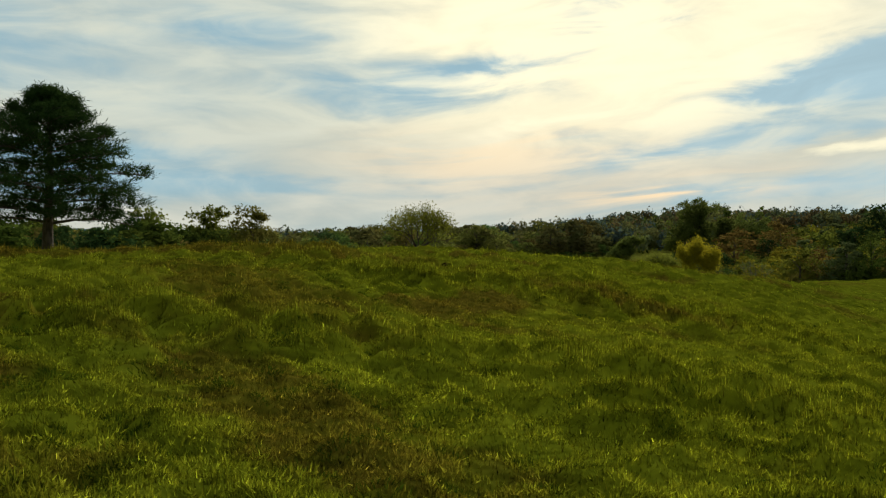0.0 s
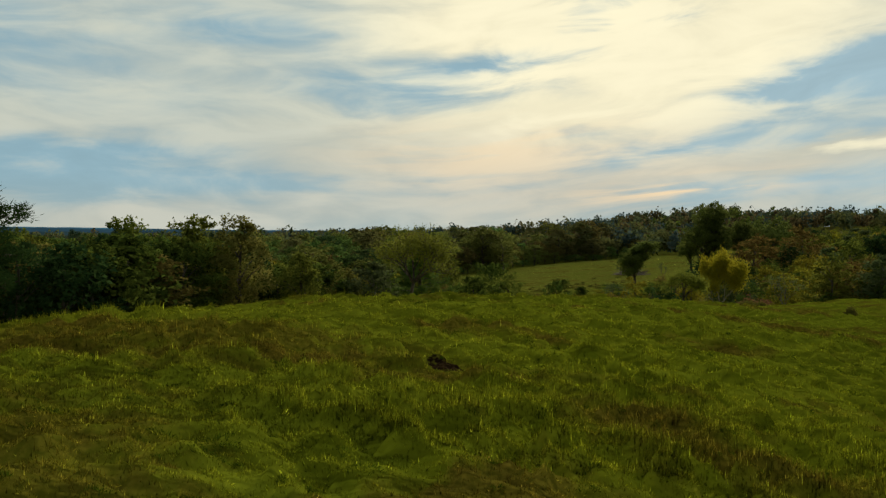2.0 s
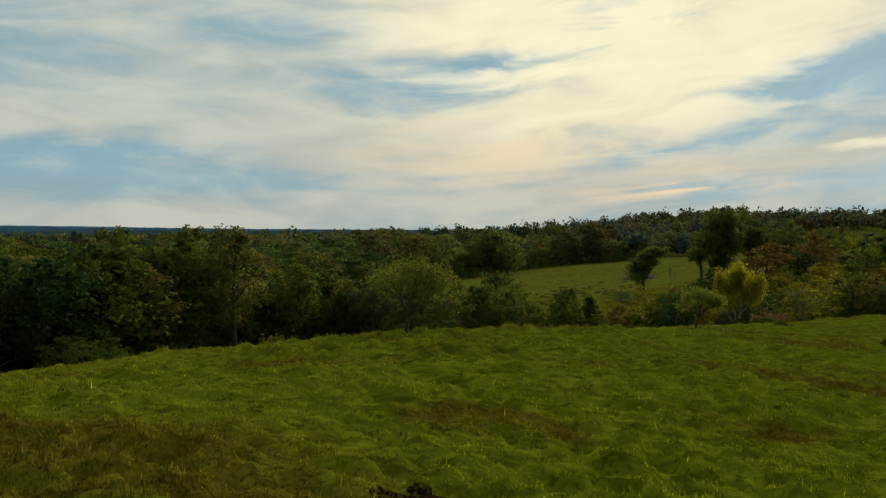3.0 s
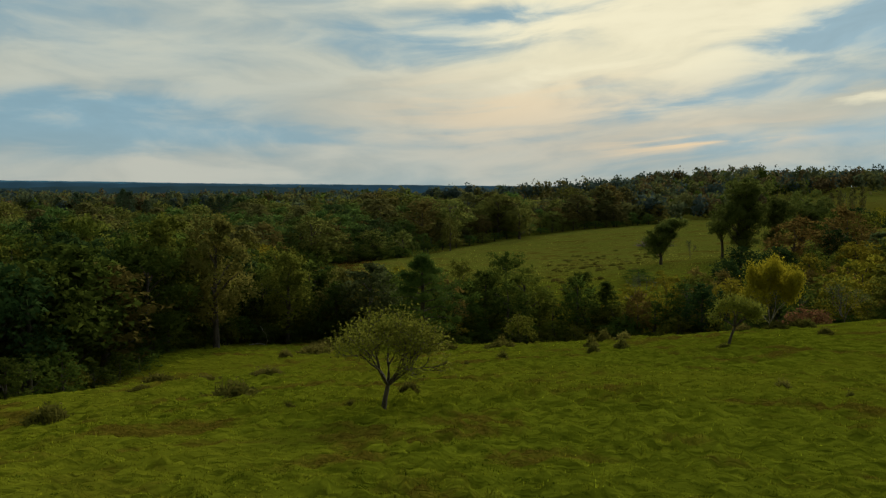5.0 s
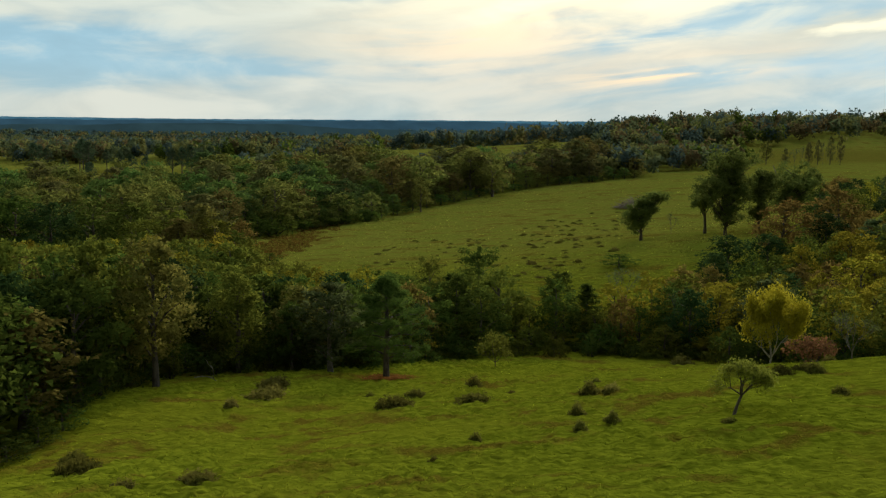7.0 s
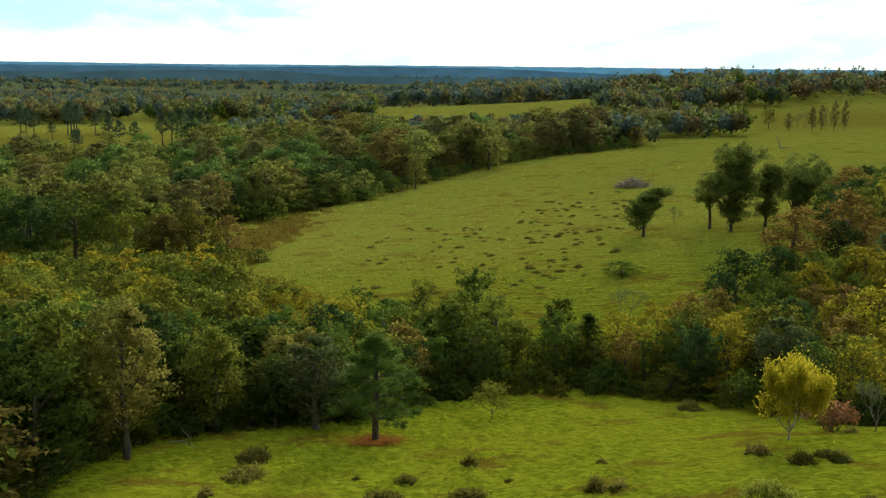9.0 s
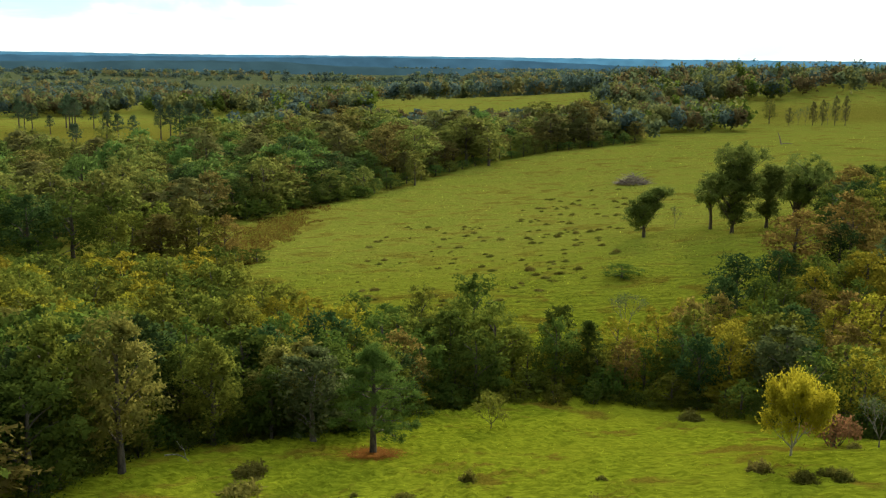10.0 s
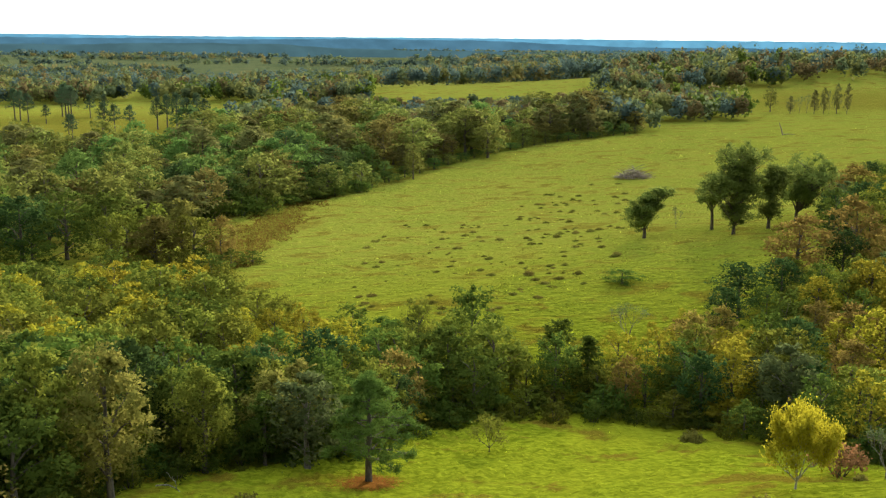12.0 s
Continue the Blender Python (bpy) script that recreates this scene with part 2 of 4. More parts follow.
def blade_material():
    m, g = material("grass_blade")
    geo = g.add("ShaderNodeNewGeometry")
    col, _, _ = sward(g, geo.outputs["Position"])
    # tone varies by blade; the steep power paints sunlit glints on a few
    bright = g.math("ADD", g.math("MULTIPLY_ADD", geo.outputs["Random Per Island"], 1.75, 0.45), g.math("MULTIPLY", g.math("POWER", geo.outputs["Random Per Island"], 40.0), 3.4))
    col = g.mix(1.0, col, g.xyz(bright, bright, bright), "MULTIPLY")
    dif, tra, mixer = g.add("ShaderNodeBsdfDiffuse"), g.add("ShaderNodeBsdfTranslucent"), g.add("ShaderNodeMixShader")
    g.put(dif.inputs[0], col), g.put(tra.inputs[0], col)
    mixer.inputs[0].default_value = 0.38
    g.t.links.new(dif.outputs[0], mixer.inputs[1]), g.t.links.new(tra.outputs[0], mixer.inputs[2])
    finish(g, mixer.outputs[0])
    return m


def plain_material(name, dark, light, scale=3.0, rough=0.9):
    m, g = material(name)
    tc = g.add("ShaderNodeTexCoord")
    n = g.noise(tc.outputs["Object"], scale, 6, 0.65, 0.4)
    b = g.add("ShaderNodeBsdfPrincipled")
    g.put(b.inputs["Base Color"], g.mix(g.ramp(n, 0.35, 0.65), dark, light))
    b.inputs["Roughness"].default_value, b.inputs["Specular IOR Level"].default_value = rough, 0.02
    finish(g, b.outputs[0])
    return m


def haze_material(name, col):
    """Far ridges, a plain backdrop: the distance haze is painted as a blue glow."""
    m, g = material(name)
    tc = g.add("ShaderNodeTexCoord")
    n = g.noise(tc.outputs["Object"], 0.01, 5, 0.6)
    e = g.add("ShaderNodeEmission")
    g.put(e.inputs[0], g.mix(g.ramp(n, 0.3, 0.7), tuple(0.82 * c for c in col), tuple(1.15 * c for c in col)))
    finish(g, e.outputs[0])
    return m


PASTURE = ground_material()
BLADE = blade_material()
# darker green tufts, with the shade of the hollows painted into their colour
DARK_BLADE = leaf_material("dark_blade", (0.026, 0.042, 0.003), (0.096, 0.128, 0.009), 0.25, 0.1)
DRYBLADE = leaf_material("dry_grass", (0.090, 0.055, 0.012), (0.23, 0.145, 0.035), 0.35, 0.1)
LITTER = plain_material("fallen_needles", (0.11, 0.042, 0.006), (0.25, 0.105, 0.018), 7.0)
BARK = bark_material("bark", (0.025, 0.020, 0.015), (0.085, 0.068, 0.052))
GREYBARK = bark_material("grey_bark", (0.055, 0.047, 0.040), (0.160, 0.140, 0.120))
PALEBARK = bark_material("pale_bark", (0.10, 0.09, 0.075), (0.28, 0.26, 0.22))
LEAF = {
    "green": leaf_material("leaf_green", (0.0247, 0.0437, 0.0095), (0.1078, 0.1518, 0.0264)),
    "dark": leaf_material("leaf_dark", (0.0113, 0.0270, 0.0101), (0.0550, 0.0963, 0.0275)),
    "olive": leaf_material("leaf_olive", (0.0440, 0.0560, 0.0100), (0.1950, 0.2150, 0.0340)),
    "gold": leaf_material("leaf_gold", (0.1400, 0.1400, 0.0090), (0.4100, 0.3700, 0.0300), 0.5, 0.2),
    "yellow": leaf_material("leaf_yellow", (0.0900, 0.0880, 0.0090), (0.3350, 0.2950, 0.0320)),
    "rust": leaf_material("leaf_rust", (0.0700, 0.0520, 0.0140), (0.2460, 0.1776, 0.0480)),
    "tan": leaf_material("leaf_tan", (0.0640, 0.0600, 0.0150), (0.2100, 0.1880, 0.0480)),
    "grey": leaf_material("leaf_grey", (0.040, 0.060, 0.024), (0.120, 0.152, 0.058)),
    "pink": leaf_material("leaf_pink", (0.0892, 0.0425, 0.0221), (0.2380, 0.1105, 0.0595)),
    "sage": leaf_material("leaf_sage", (0.0800, 0.0980, 0.0150), (0.2400, 0.2700, 0.0450), 0.5),
    "weed": leaf_material("weed_leaf", (0.052, 0.058, 0.012), (0.165, 0.160, 0.034)),
    "young": leaf_material("young_needle", (0.0400, 0.0780, 0.0180), (0.1350, 0.2050, 0.0420), 0.35),
    "oak": leaf_material("oak_leaf", (0.044, 0.066, 0.018), (0.185, 0.215, 0.050), 0.46),
    "needle": leaf_material("pine_needle", (0.0125, 0.03, 0.01), (0.0475, 0.085, 0.0225), 0.25),
    # paler, bluer far foliage: the haze of distance is painted into these leaf colours
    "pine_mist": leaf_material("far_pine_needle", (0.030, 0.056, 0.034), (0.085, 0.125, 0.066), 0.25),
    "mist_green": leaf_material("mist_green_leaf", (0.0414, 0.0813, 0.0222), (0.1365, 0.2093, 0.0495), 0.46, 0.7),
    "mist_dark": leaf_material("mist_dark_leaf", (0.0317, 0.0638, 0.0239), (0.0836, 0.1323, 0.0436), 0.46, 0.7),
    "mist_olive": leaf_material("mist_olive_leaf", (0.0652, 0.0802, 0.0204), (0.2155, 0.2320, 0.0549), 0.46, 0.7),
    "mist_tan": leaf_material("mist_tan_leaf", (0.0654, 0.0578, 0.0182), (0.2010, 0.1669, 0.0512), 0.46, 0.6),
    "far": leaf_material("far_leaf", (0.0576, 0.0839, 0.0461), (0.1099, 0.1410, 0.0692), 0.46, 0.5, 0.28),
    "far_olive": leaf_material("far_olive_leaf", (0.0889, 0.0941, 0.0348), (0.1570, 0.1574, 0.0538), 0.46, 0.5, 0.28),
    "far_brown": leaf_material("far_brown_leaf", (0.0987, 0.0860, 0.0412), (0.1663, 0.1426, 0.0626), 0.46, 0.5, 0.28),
    "haze_blue": leaf_material("far_haze_leaf", (0.0408, 0.0726, 0.0660), (0.0768, 0.1113, 0.0990), 0.46, 0.5, 0.25),
}
# haze blues that the backdrop ridges give off themselves, paler with distance
HAZE_0 = haze_material("slope_haze", (0.018, 0.040, 0.048))
HAZE_1 = haze_material("ridge_haze", (0.020, 0.052, 0.078))
HAZE_2 = haze_material("horizon_haze", (0.036, 0.105, 0.158))

# ---- terrain ----
# rows down the valley: distance, height on the line of flight, cross slope, cross curve
VALLEY = np.array([
    (-120, -7.6, -11.2, 20.0), (-50, -1.7, -0.1, -4.5), (0, 1.25, -1.4, -1.2), (22, 1.92, -4.0, -6.0),
    (40, 2.80, -4.0, -11.0), (55, 3.06, -0.4, -12.7), (72, 2.06, 0.8, -9.3), (90, 0.75, 4.0, -10.5),
    (110, -2.10, 3.0, -5.0), (130, -4.25, 6.3, -3.0), (150, -6.70, 3.5, 4.0), (170, -9.40, -0.5, 1.5),
    (190, -12.0, 0.5, 2.0), (240, -10.14, 8.09, 0.2), (285, -10.97, 8.55, 5.0), (350, -12.19, 5.22, 3.9),
    (420, -10.74, 7.65, 4.0), (500, -8.0, 7.45, 3.25), (620, -8.0, 5.5, 4.5), (720, -2.6, 9.0, 1.0),
    (800, 0.4, 13.5, 4.0), (870, -3.0, 12.0, 2.0), (1000, -8.0, 8.0, 2.0)])


def smooth(v, lo, hi):
    s = np.clip((np.asarray(v, float) - lo) / (hi - lo), 0, 1)
    return s * s * (3 - 2 * s)


LATTICE = np.random.default_rng(11).random((256, 256))


def grain(x, y):
    """Smooth noise, 0 to 1, one lump to the unit."""
    x, y = np.asarray(x, float), np.asarray(y, float)
    i, j = np.floor(x).astype(int), np.floor(y).astype(int)
    u, v = smooth(x - i, 0, 1), smooth(y - j, 0, 1)
    a, b = LATTICE[i % 256, j % 256], LATTICE[(i + 1) % 256, j % 256]
    c, d = LATTICE[i % 256, (j + 1) % 256], LATTICE[(i + 1) % 256, (j + 1) % 256]
    return (a * (1 - u) + b * u) * (1 - v) + (c * (1 - u) + d * u) * v


def profile(k, v, y):
    y = np.clip(y, k[0], k[-1])
    i = np.clip(np.searchsorted(k, y, side="right") - 1, 0, len(k) - 2)
    slope = np.gradient(v, k) * 0
    slope[1:-1] = (v[2:] - v[:-2]) / (k[2:] - k[:-2])
    slope[0], slope[-1] = (v[1] - v[0]) / (k[1] - k[0]), (v[-1] - v[-2]) / (k[-1] - k[-2])
    h = k[i + 1] - k[i]
    s = (y - k[i]) / h
    return (2 * s**3 - 3 * s**2 + 1) * v[i] + (s**3 - 2 * s**2 + s) * h * slope[i] + (3 * s**2 - 2 * s**3) * v[i + 1] + (s**3 - s**2) * h * slope[i + 1]


def land(x, y):
    """Height of the land, without its tussocks."""
    x, y = np.asarray(x, float), np.asarray(y, float)
    k = VALLEY[:, 0]
    u = np.tanh(0.8 * x / (28 + 0.3 * np.clip(y, 0, 900))) / 0.8
    near = profile(k, VALLEY[:, 1], y) + profile(k, VALLEY[:, 2], y) * u + profile(k, VALLEY[:, 3], y) * u * u
    near = near + 1.5 * np.exp(-(((x - 190) / 90) ** 2) - ((y - 830) / 110) ** 2)
    r = np.hypot(x, y)
    far = -15 + 14 * (grain(x / 520 + 7, y / 520) - 0.5) + 8 * smooth(r, 2600, 4600)
    t = smooth(r, 950, 1500)
    return near * (1 - t) + far * t


def tussock(x, y):
    """Hummocks of the grazed sward: small lumps on long low ripples that run down across the hill."""
    a = grain(x / 1.05 + 3 + 0.2 * y, y / 0.62)
    b = grain(x / 0.62 + 0.15 * y, y / 0.46 + 9)
    c = grain(x / 5.0, y / 4.0)
    d = grain(x / 0.33 + 31, y / 0.28)
    along, across = 0.88 * x - 0.47 * y, 0.47 * x + 0.88 * y
    e = grain(along / 1.15 + 0.9 * c, across / 0.50 + 17)
    f = grain(along / 0.55 + 5, across / 0.30)
    hole = np.clip(1.25 - np.hypot((x - 0.1) / 0.80, (y - 38.75) / 0.75) + 0.5 * (b - 0.5), 0, 1)
    lumps = 0.06 * smooth(a, 0.46, 0.62) * (0.4 + c) + 0.15 * smooth(b, 0.42, 0.60) * (0.5 + c) + 0.07 * d + 0.05 * (c - 0.5)
    ripples = 0.11 * smooth(e, 0.38, 0.62) * (0.35 + 0.9 * c) + 0.18 * smooth(f, 0.42, 0.62) * (0.4 + c)
    return lumps + ripples - 0.40 - 0.24 * smooth(hole, 0.1, 0.7)


def floor_z(x, y):
    return float(surface(np.array([float(x)]), np.array([float(y)]))[0])


def mesh_from(name, verts, faces, mat=None, smooth_on=False, normals=None):
    """A mesh from arrays of vertices and of faces with equal corner counts."""
    me = bpy.data.meshes.new(name)
    verts, faces = np.asarray(verts, np.float32), np.asarray(faces, np.int32)
    n = faces.shape[1]
    me.vertices.add(len(verts)), me.loops.add(faces.size), me.polygons.add(len(faces))
    me.vertices.foreach_set("co", verts.ravel())
    me.loops.foreach_set("vertex_index", faces.ravel())
    me.polygons.foreach_set("loop_start", np.arange(0, faces.size, n, dtype=np.int32))
    me.polygons.foreach_set("use_smooth", np.full(len(faces), smooth_on or normals is not None))
    me.update(calc_edges=True)
    if normals is not None:
        me.attributes.new("custom_normal", "FLOAT_VECTOR", "POINT").data.foreach_set("vector", np.asarray(normals, np.float32).ravel())
    if mat:
        me.materials.append(mat)
    return me


def graded(stops):
    """Coordinates from stops of (place, step from there on)."""
    out = []
    for (a, s), (b, _) in zip(stops, stops[1:]):
        out += list(np.linspace(a, b, max(2, int(round((b - a) / s)) + 1))[:-1])
    return np.array(out + [stops[-1][0]])


GRID = {}


def surface(x, y):
    """Height of the ground's sheet itself at places on it."""
    xs, ys, z = GRID["xs"], GRID["ys"], GRID["z"]
    i, j = np.clip(np.searchsorted(xs, x) - 1, 0, len(xs) - 2), np.clip(np.searchsorted(ys, y) - 1, 0, len(ys) - 2)
    u, v = (x - xs[i]) / (xs[i + 1] - xs[i]), (y - ys[j]) / (ys[j + 1] - ys[j])
    return (z[j, i] * (1 - u) + z[j, i + 1] * u) * (1 - v) + (z[j + 1, i] * (1 - u) + z[j + 1, i + 1] * u) * v


def build_ground():
    half = graded([(0, 0.17), (9, 0.28), (20, 0.6), (36, 1.6), (60, 3), (120, 8), (420, 20), (800, 60), (1200, 130), (4700, 90)])
    xs = np.r_[-half[:0:-1], half]
    ys = graded([(-900, 90), (-120, 12), (-12, 1.5), (9, 0.15), (26, 0.2), (42, 0.26), (62, 0.42), (120, 0.8), (190, 4), (460, 10), (1100, 60), (2000, 130), (4800, 90)])
    x, y = np.meshgrid(xs, ys)
    near = smooth(np.hypot(x, y - 60), 125, 180)
    z = land(x, y) + tussock(x, y) * (1 - near)
    GRID.update(xs=xs, ys=ys, z=z)
    n = len(xs)
    i = (np.arange(len(ys) - 1)[:, None] * n + np.arange(n - 1)[None]).ravel()
    me = mesh_from("ground", np.stack([x, y, z], -1).reshape(-1, 3), np.stack([i, i + 1, i + n + 1, i + n], 1), PASTURE, True)
    return tagged(new("ground", me), "rolling green pasture with tussocks and dry patches", "ground", kind="structure")


build_ground()


def build_ridge(name, label, r, top, rough, mat, seed):
    """A long far ridge round the view, closed down to the land."""
    a = np.linspace(-1.25, 1.25, 420)
    h = top + rough * (grain(a * 5 + seed, a * 0 + seed) - 0.5) * 2 + rough * 0.35 * (grain(a * 22, a * 0 + seed) - 0.5) + 2.2 * grain(a * 260, a * 0 + seed)
    rows = []
    for dr, k in ((0, None), (60, 0.55), (110, 1.0), (260, 0.9)):
        z = np.full_like(h, -30.0) if k is None else h * k
        rows.append(np.stack([np.sin(a) * (r + dr), np.cos(a) * (r + dr), z], -1))
    n = len(a)
    i = (np.arange(3)[:, None] * n + np.arange(n - 1)[None]).ravel()
    me = mesh_from(name, np.concatenate(rows), np.stack([i, i + 1, i + n + 1, i + n], 1), mat, True)
    return tagged(new(name, me), label, "ridge", kind="structure")


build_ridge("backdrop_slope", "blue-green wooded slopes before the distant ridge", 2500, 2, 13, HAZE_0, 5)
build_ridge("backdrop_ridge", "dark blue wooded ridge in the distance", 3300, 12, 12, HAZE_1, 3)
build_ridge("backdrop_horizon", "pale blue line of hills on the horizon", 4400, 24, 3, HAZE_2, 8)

# ---- plant building ----
def tube(points, radii, sides=6):
    """A tapered tube along points: vertices and quads."""
    pts = np.asarray(points, float)
    d = np.gradient(pts, axis=0)
    d /= np.linalg.norm(d, axis=1)[:, None] + 1e-9
    ref = np.where(np.abs(d[:, 2:3]) > 0.9, [[1.0, 0, 0]], [[0, 0, 1.0]])
    a = np.cross(d, ref)
    a /= np.linalg.norm(a, axis=1)[:, None] + 1e-9
    b = np.cross(d, a)
    t = np.linspace(0, 2 * math.pi, sides, endpoint=False)
    ring = a[:, None] * np.cos(t)[None, :, None] + b[:, None] * np.sin(t)[None, :, None]
    v = (pts[:, None] + ring * np.asarray(radii, float)[:, None, None]).reshape(-1, 3)
    i, j = np.meshgrid(np.arange(len(pts) - 1), np.arange(sides), indexing="ij")
    k = (j + 1) % sides
    f = np.stack([i * sides + j, i * sides + k, (i + 1) * sides + k, (i + 1) * sides + j], -1).reshape(-1, 4)
    return v, f


def join(pieces):
    vs, fs, n = [], [], 0
    for v, f in pieces:
        vs.append(v), fs.append(f + n)
        n += len(v)
    return np.concatenate(vs), np.concatenate(fs)


def unit(rng, n):
    v = rng.normal(size=(n, 3))
    return v / np.linalg.norm(v, axis=1)[:, None]


def leaves(rng, centres, size, up=0.3, slim=0.75):
    """One small leaf spray at each centre, turned at random."""
    n = len(centres)
    d = unit(rng, n) + [0, 0, -0.15]
    e = np.cross(d, unit(rng, n) + [0, 0, up])
    e /= np.linalg.norm(e, axis=1)[:, None] + 1e-9
    s = (size * rng.uniform(0.55, 1.35, n))[:, None]
    p = centres
    v = np.stack([p + d * s * 0.55, p - d * s * 0.35 + e * s * slim * 0.5, p - d * s * 0.35 - e * s * slim * 0.5], 1).reshape(-1, 3)
    return v, np.arange(3 * n).reshape(-1, 3)


def length1(v):
    return v / (np.linalg.norm(v, axis=-1, keepdims=True) + 1e-9)


def rounded(vf, hearts, soft=0.9):
    """Leaves that shade together as the rounded masses they make up: vertices, faces and normals."""
    t = vf[0].reshape(-1, 3, 3)
    own = length1(np.cross(t[:, 1] - t[:, 0], t[:, 2] - t[:, 0]))
    mid = t.mean(1)
    axis = np.array([0, 0, np.percentile(mid[:, 2], 35)])
    out = length1(0.6 * length1(mid - hearts) + 0.5 * length1(mid - axis) + [0, 0, 0.1])
    turned = (own * out).sum(1) < 0
    t = np.where(turned[:, None, None], t[:, ::-1], t)
    own = np.where(turned[:, None], -own, own)
    n = length1(soft * out + (1 - soft) * own * 1.4)
    return t.reshape(-1, 3), vf[1], np.repeat(n, 3, 0)


def crown_points(rng, blobs, per_blob, sprays=14, spread=0.30):
    """Leaf centres in sprays on the shells of blobs (x, y, z, r, flat), and the blob's middle for each."""
    out, hearts = [], []
    for bx, by, bz, r, flat in blobs:
        c = unit(rng, sprays)
        c[:, 2] = np.where(c[:, 2] < -0.55, -c[:, 2], c[:, 2])
        c = c * rng.uniform(0.45, 1.22, (sprays, 1)) * r * [1, 1, flat] + [bx, by, bz]
        k = max(2, per_blob // sprays)
        off = rng.normal(size=(sprays, k, 3)) * spread * r * [1, 1, 0.7]
        out.append((c[:, None] + off).reshape(-1, 3))
        hearts.append(np.full((sprays * k, 3), (bx, by, bz - 0.3 * r)))
    return np.concatenate(out), np.concatenate(hearts)


def branch(rng, p, d, length, rad, depth, tubes, tips, fan=0.55, rise=0.12, wobble=0.12, forks=(2, 3)):
    """A limb that forks on until depth runs out."""
    n = 4
    pts, q = [np.array(p, float)], np.array(d, float) / np.linalg.norm(d)
    for _ in range(n):
        q = q + rng.normal(size=3) * wobble + [0, 0, rise * 0.4]
        q /= np.linalg.norm(q)
        pts.append(pts[-1] + q * length / n)
    tubes.append(tube(pts, np.linspace(rad, rad * 0.62, n + 1), 6 if depth > 1 else 4))
    if depth == 0:
        tips.append((pts[-1], q)), tips.append((pts[-2], q)), tips.append((pts[2], q))
        return
    if depth <= 2:
        tips.append((pts[-1], q)), tips.append((pts[2], q))
    for i in range(rng.integers(forks[0], forks[1] + 1)):
        side = unit(rng, 1)[0]
        side -= q * (side @ q)
        side /= np.linalg.norm(side) + 1e-9
        e = q + side * fan * rng.uniform(0.6, 1.3) + [0, 0, rise]
        branch(rng, pts[-1] if i < 2 else pts[-2], e, length * rng.uniform(0.62, 0.84), rad * 0.6, depth - 1, tubes, tips, fan, rise, wobble, forks)


def part(name, me, parent, label=""):
    ob = new(name, me)
    ob.parent = parent
    return tagged(ob, label)


def thing(name, pieces, label, category, group=""):
    """An empty at the foot, with meshes as parts."""
    root = new(name)
    root.empty_display_size = 0.3
    for pname, shape, mat, sm in pieces:
        part(pname, mesh_from(name + "_" + pname, shape[0], shape[1], mat, sm, shape[2] if len(shape) > 2 else None), root)
    return tagged(root, label, category, group)


def make_broadleaf(seed, leaf, shape="round", count=2900, size=0.385, bark=BARK, sprays=10):
    """A wood tree 10 m high and about 7 m wide: trunk with limbs, crown of many small leaf sprays."""
    rng = np.random.default_rng(seed)
    base, wide, nb = {"round": (2.0, 3.4, 30), "tall": (1.9, 2.5, 30), "low": (0.7, 3.5, 28)}[shape]
    blobs, tubes = [], [tube([(0, 0, -0.4), (0.05, 0.03, 1.5), (-0.05, 0.1, 4), (0.05, 0, 7.4)], [0.26, 0.19, 0.14, 0.05], 8)]
    for i in range(nb):
        t = (i + 0.5) / nb
        z = base + (9.1 - base) * t
        env = wide * (math.sin(math.pi * min(1, 0.22 + 0.74 * t)) ** 0.55)
        a = i * 2.4 + rng.uniform(-0.5, 0.5)
        r = (0.45 + 0.17 * env) * rng.uniform(0.7, 1.35)
        rad = max(0.0, env - r * 0.6) * math.sqrt(rng.uniform(0.12, 1.15))
        blobs.append((math.cos(a) * rad, math.sin(a) * rad, z + rng.uniform(-0.6, 0.6), r, rng.uniform(0.85, 1.15)))
        if i % 3 == 0:
            z0 = min(7.0, max(1.2, z - 1.0 - rad * 0.5))
            tubes.append(tube([(0, 0, z0), (math.cos(a) * rad * 0.5, math.sin(a) * rad * 0.5, (z0 + z) / 2 + 0.2), (math.cos(a) * rad, math.sin(a) * rad, z)], [0.085, 0.05, 0.02], 5))
    pts, hearts = crown_points(rng, blobs, count // nb, sprays, 0.27)
    return [("trunk", join(tubes), bark, True), ("crown", rounded(leaves(rng, pts, size), hearts), LEAF[leaf], False)]


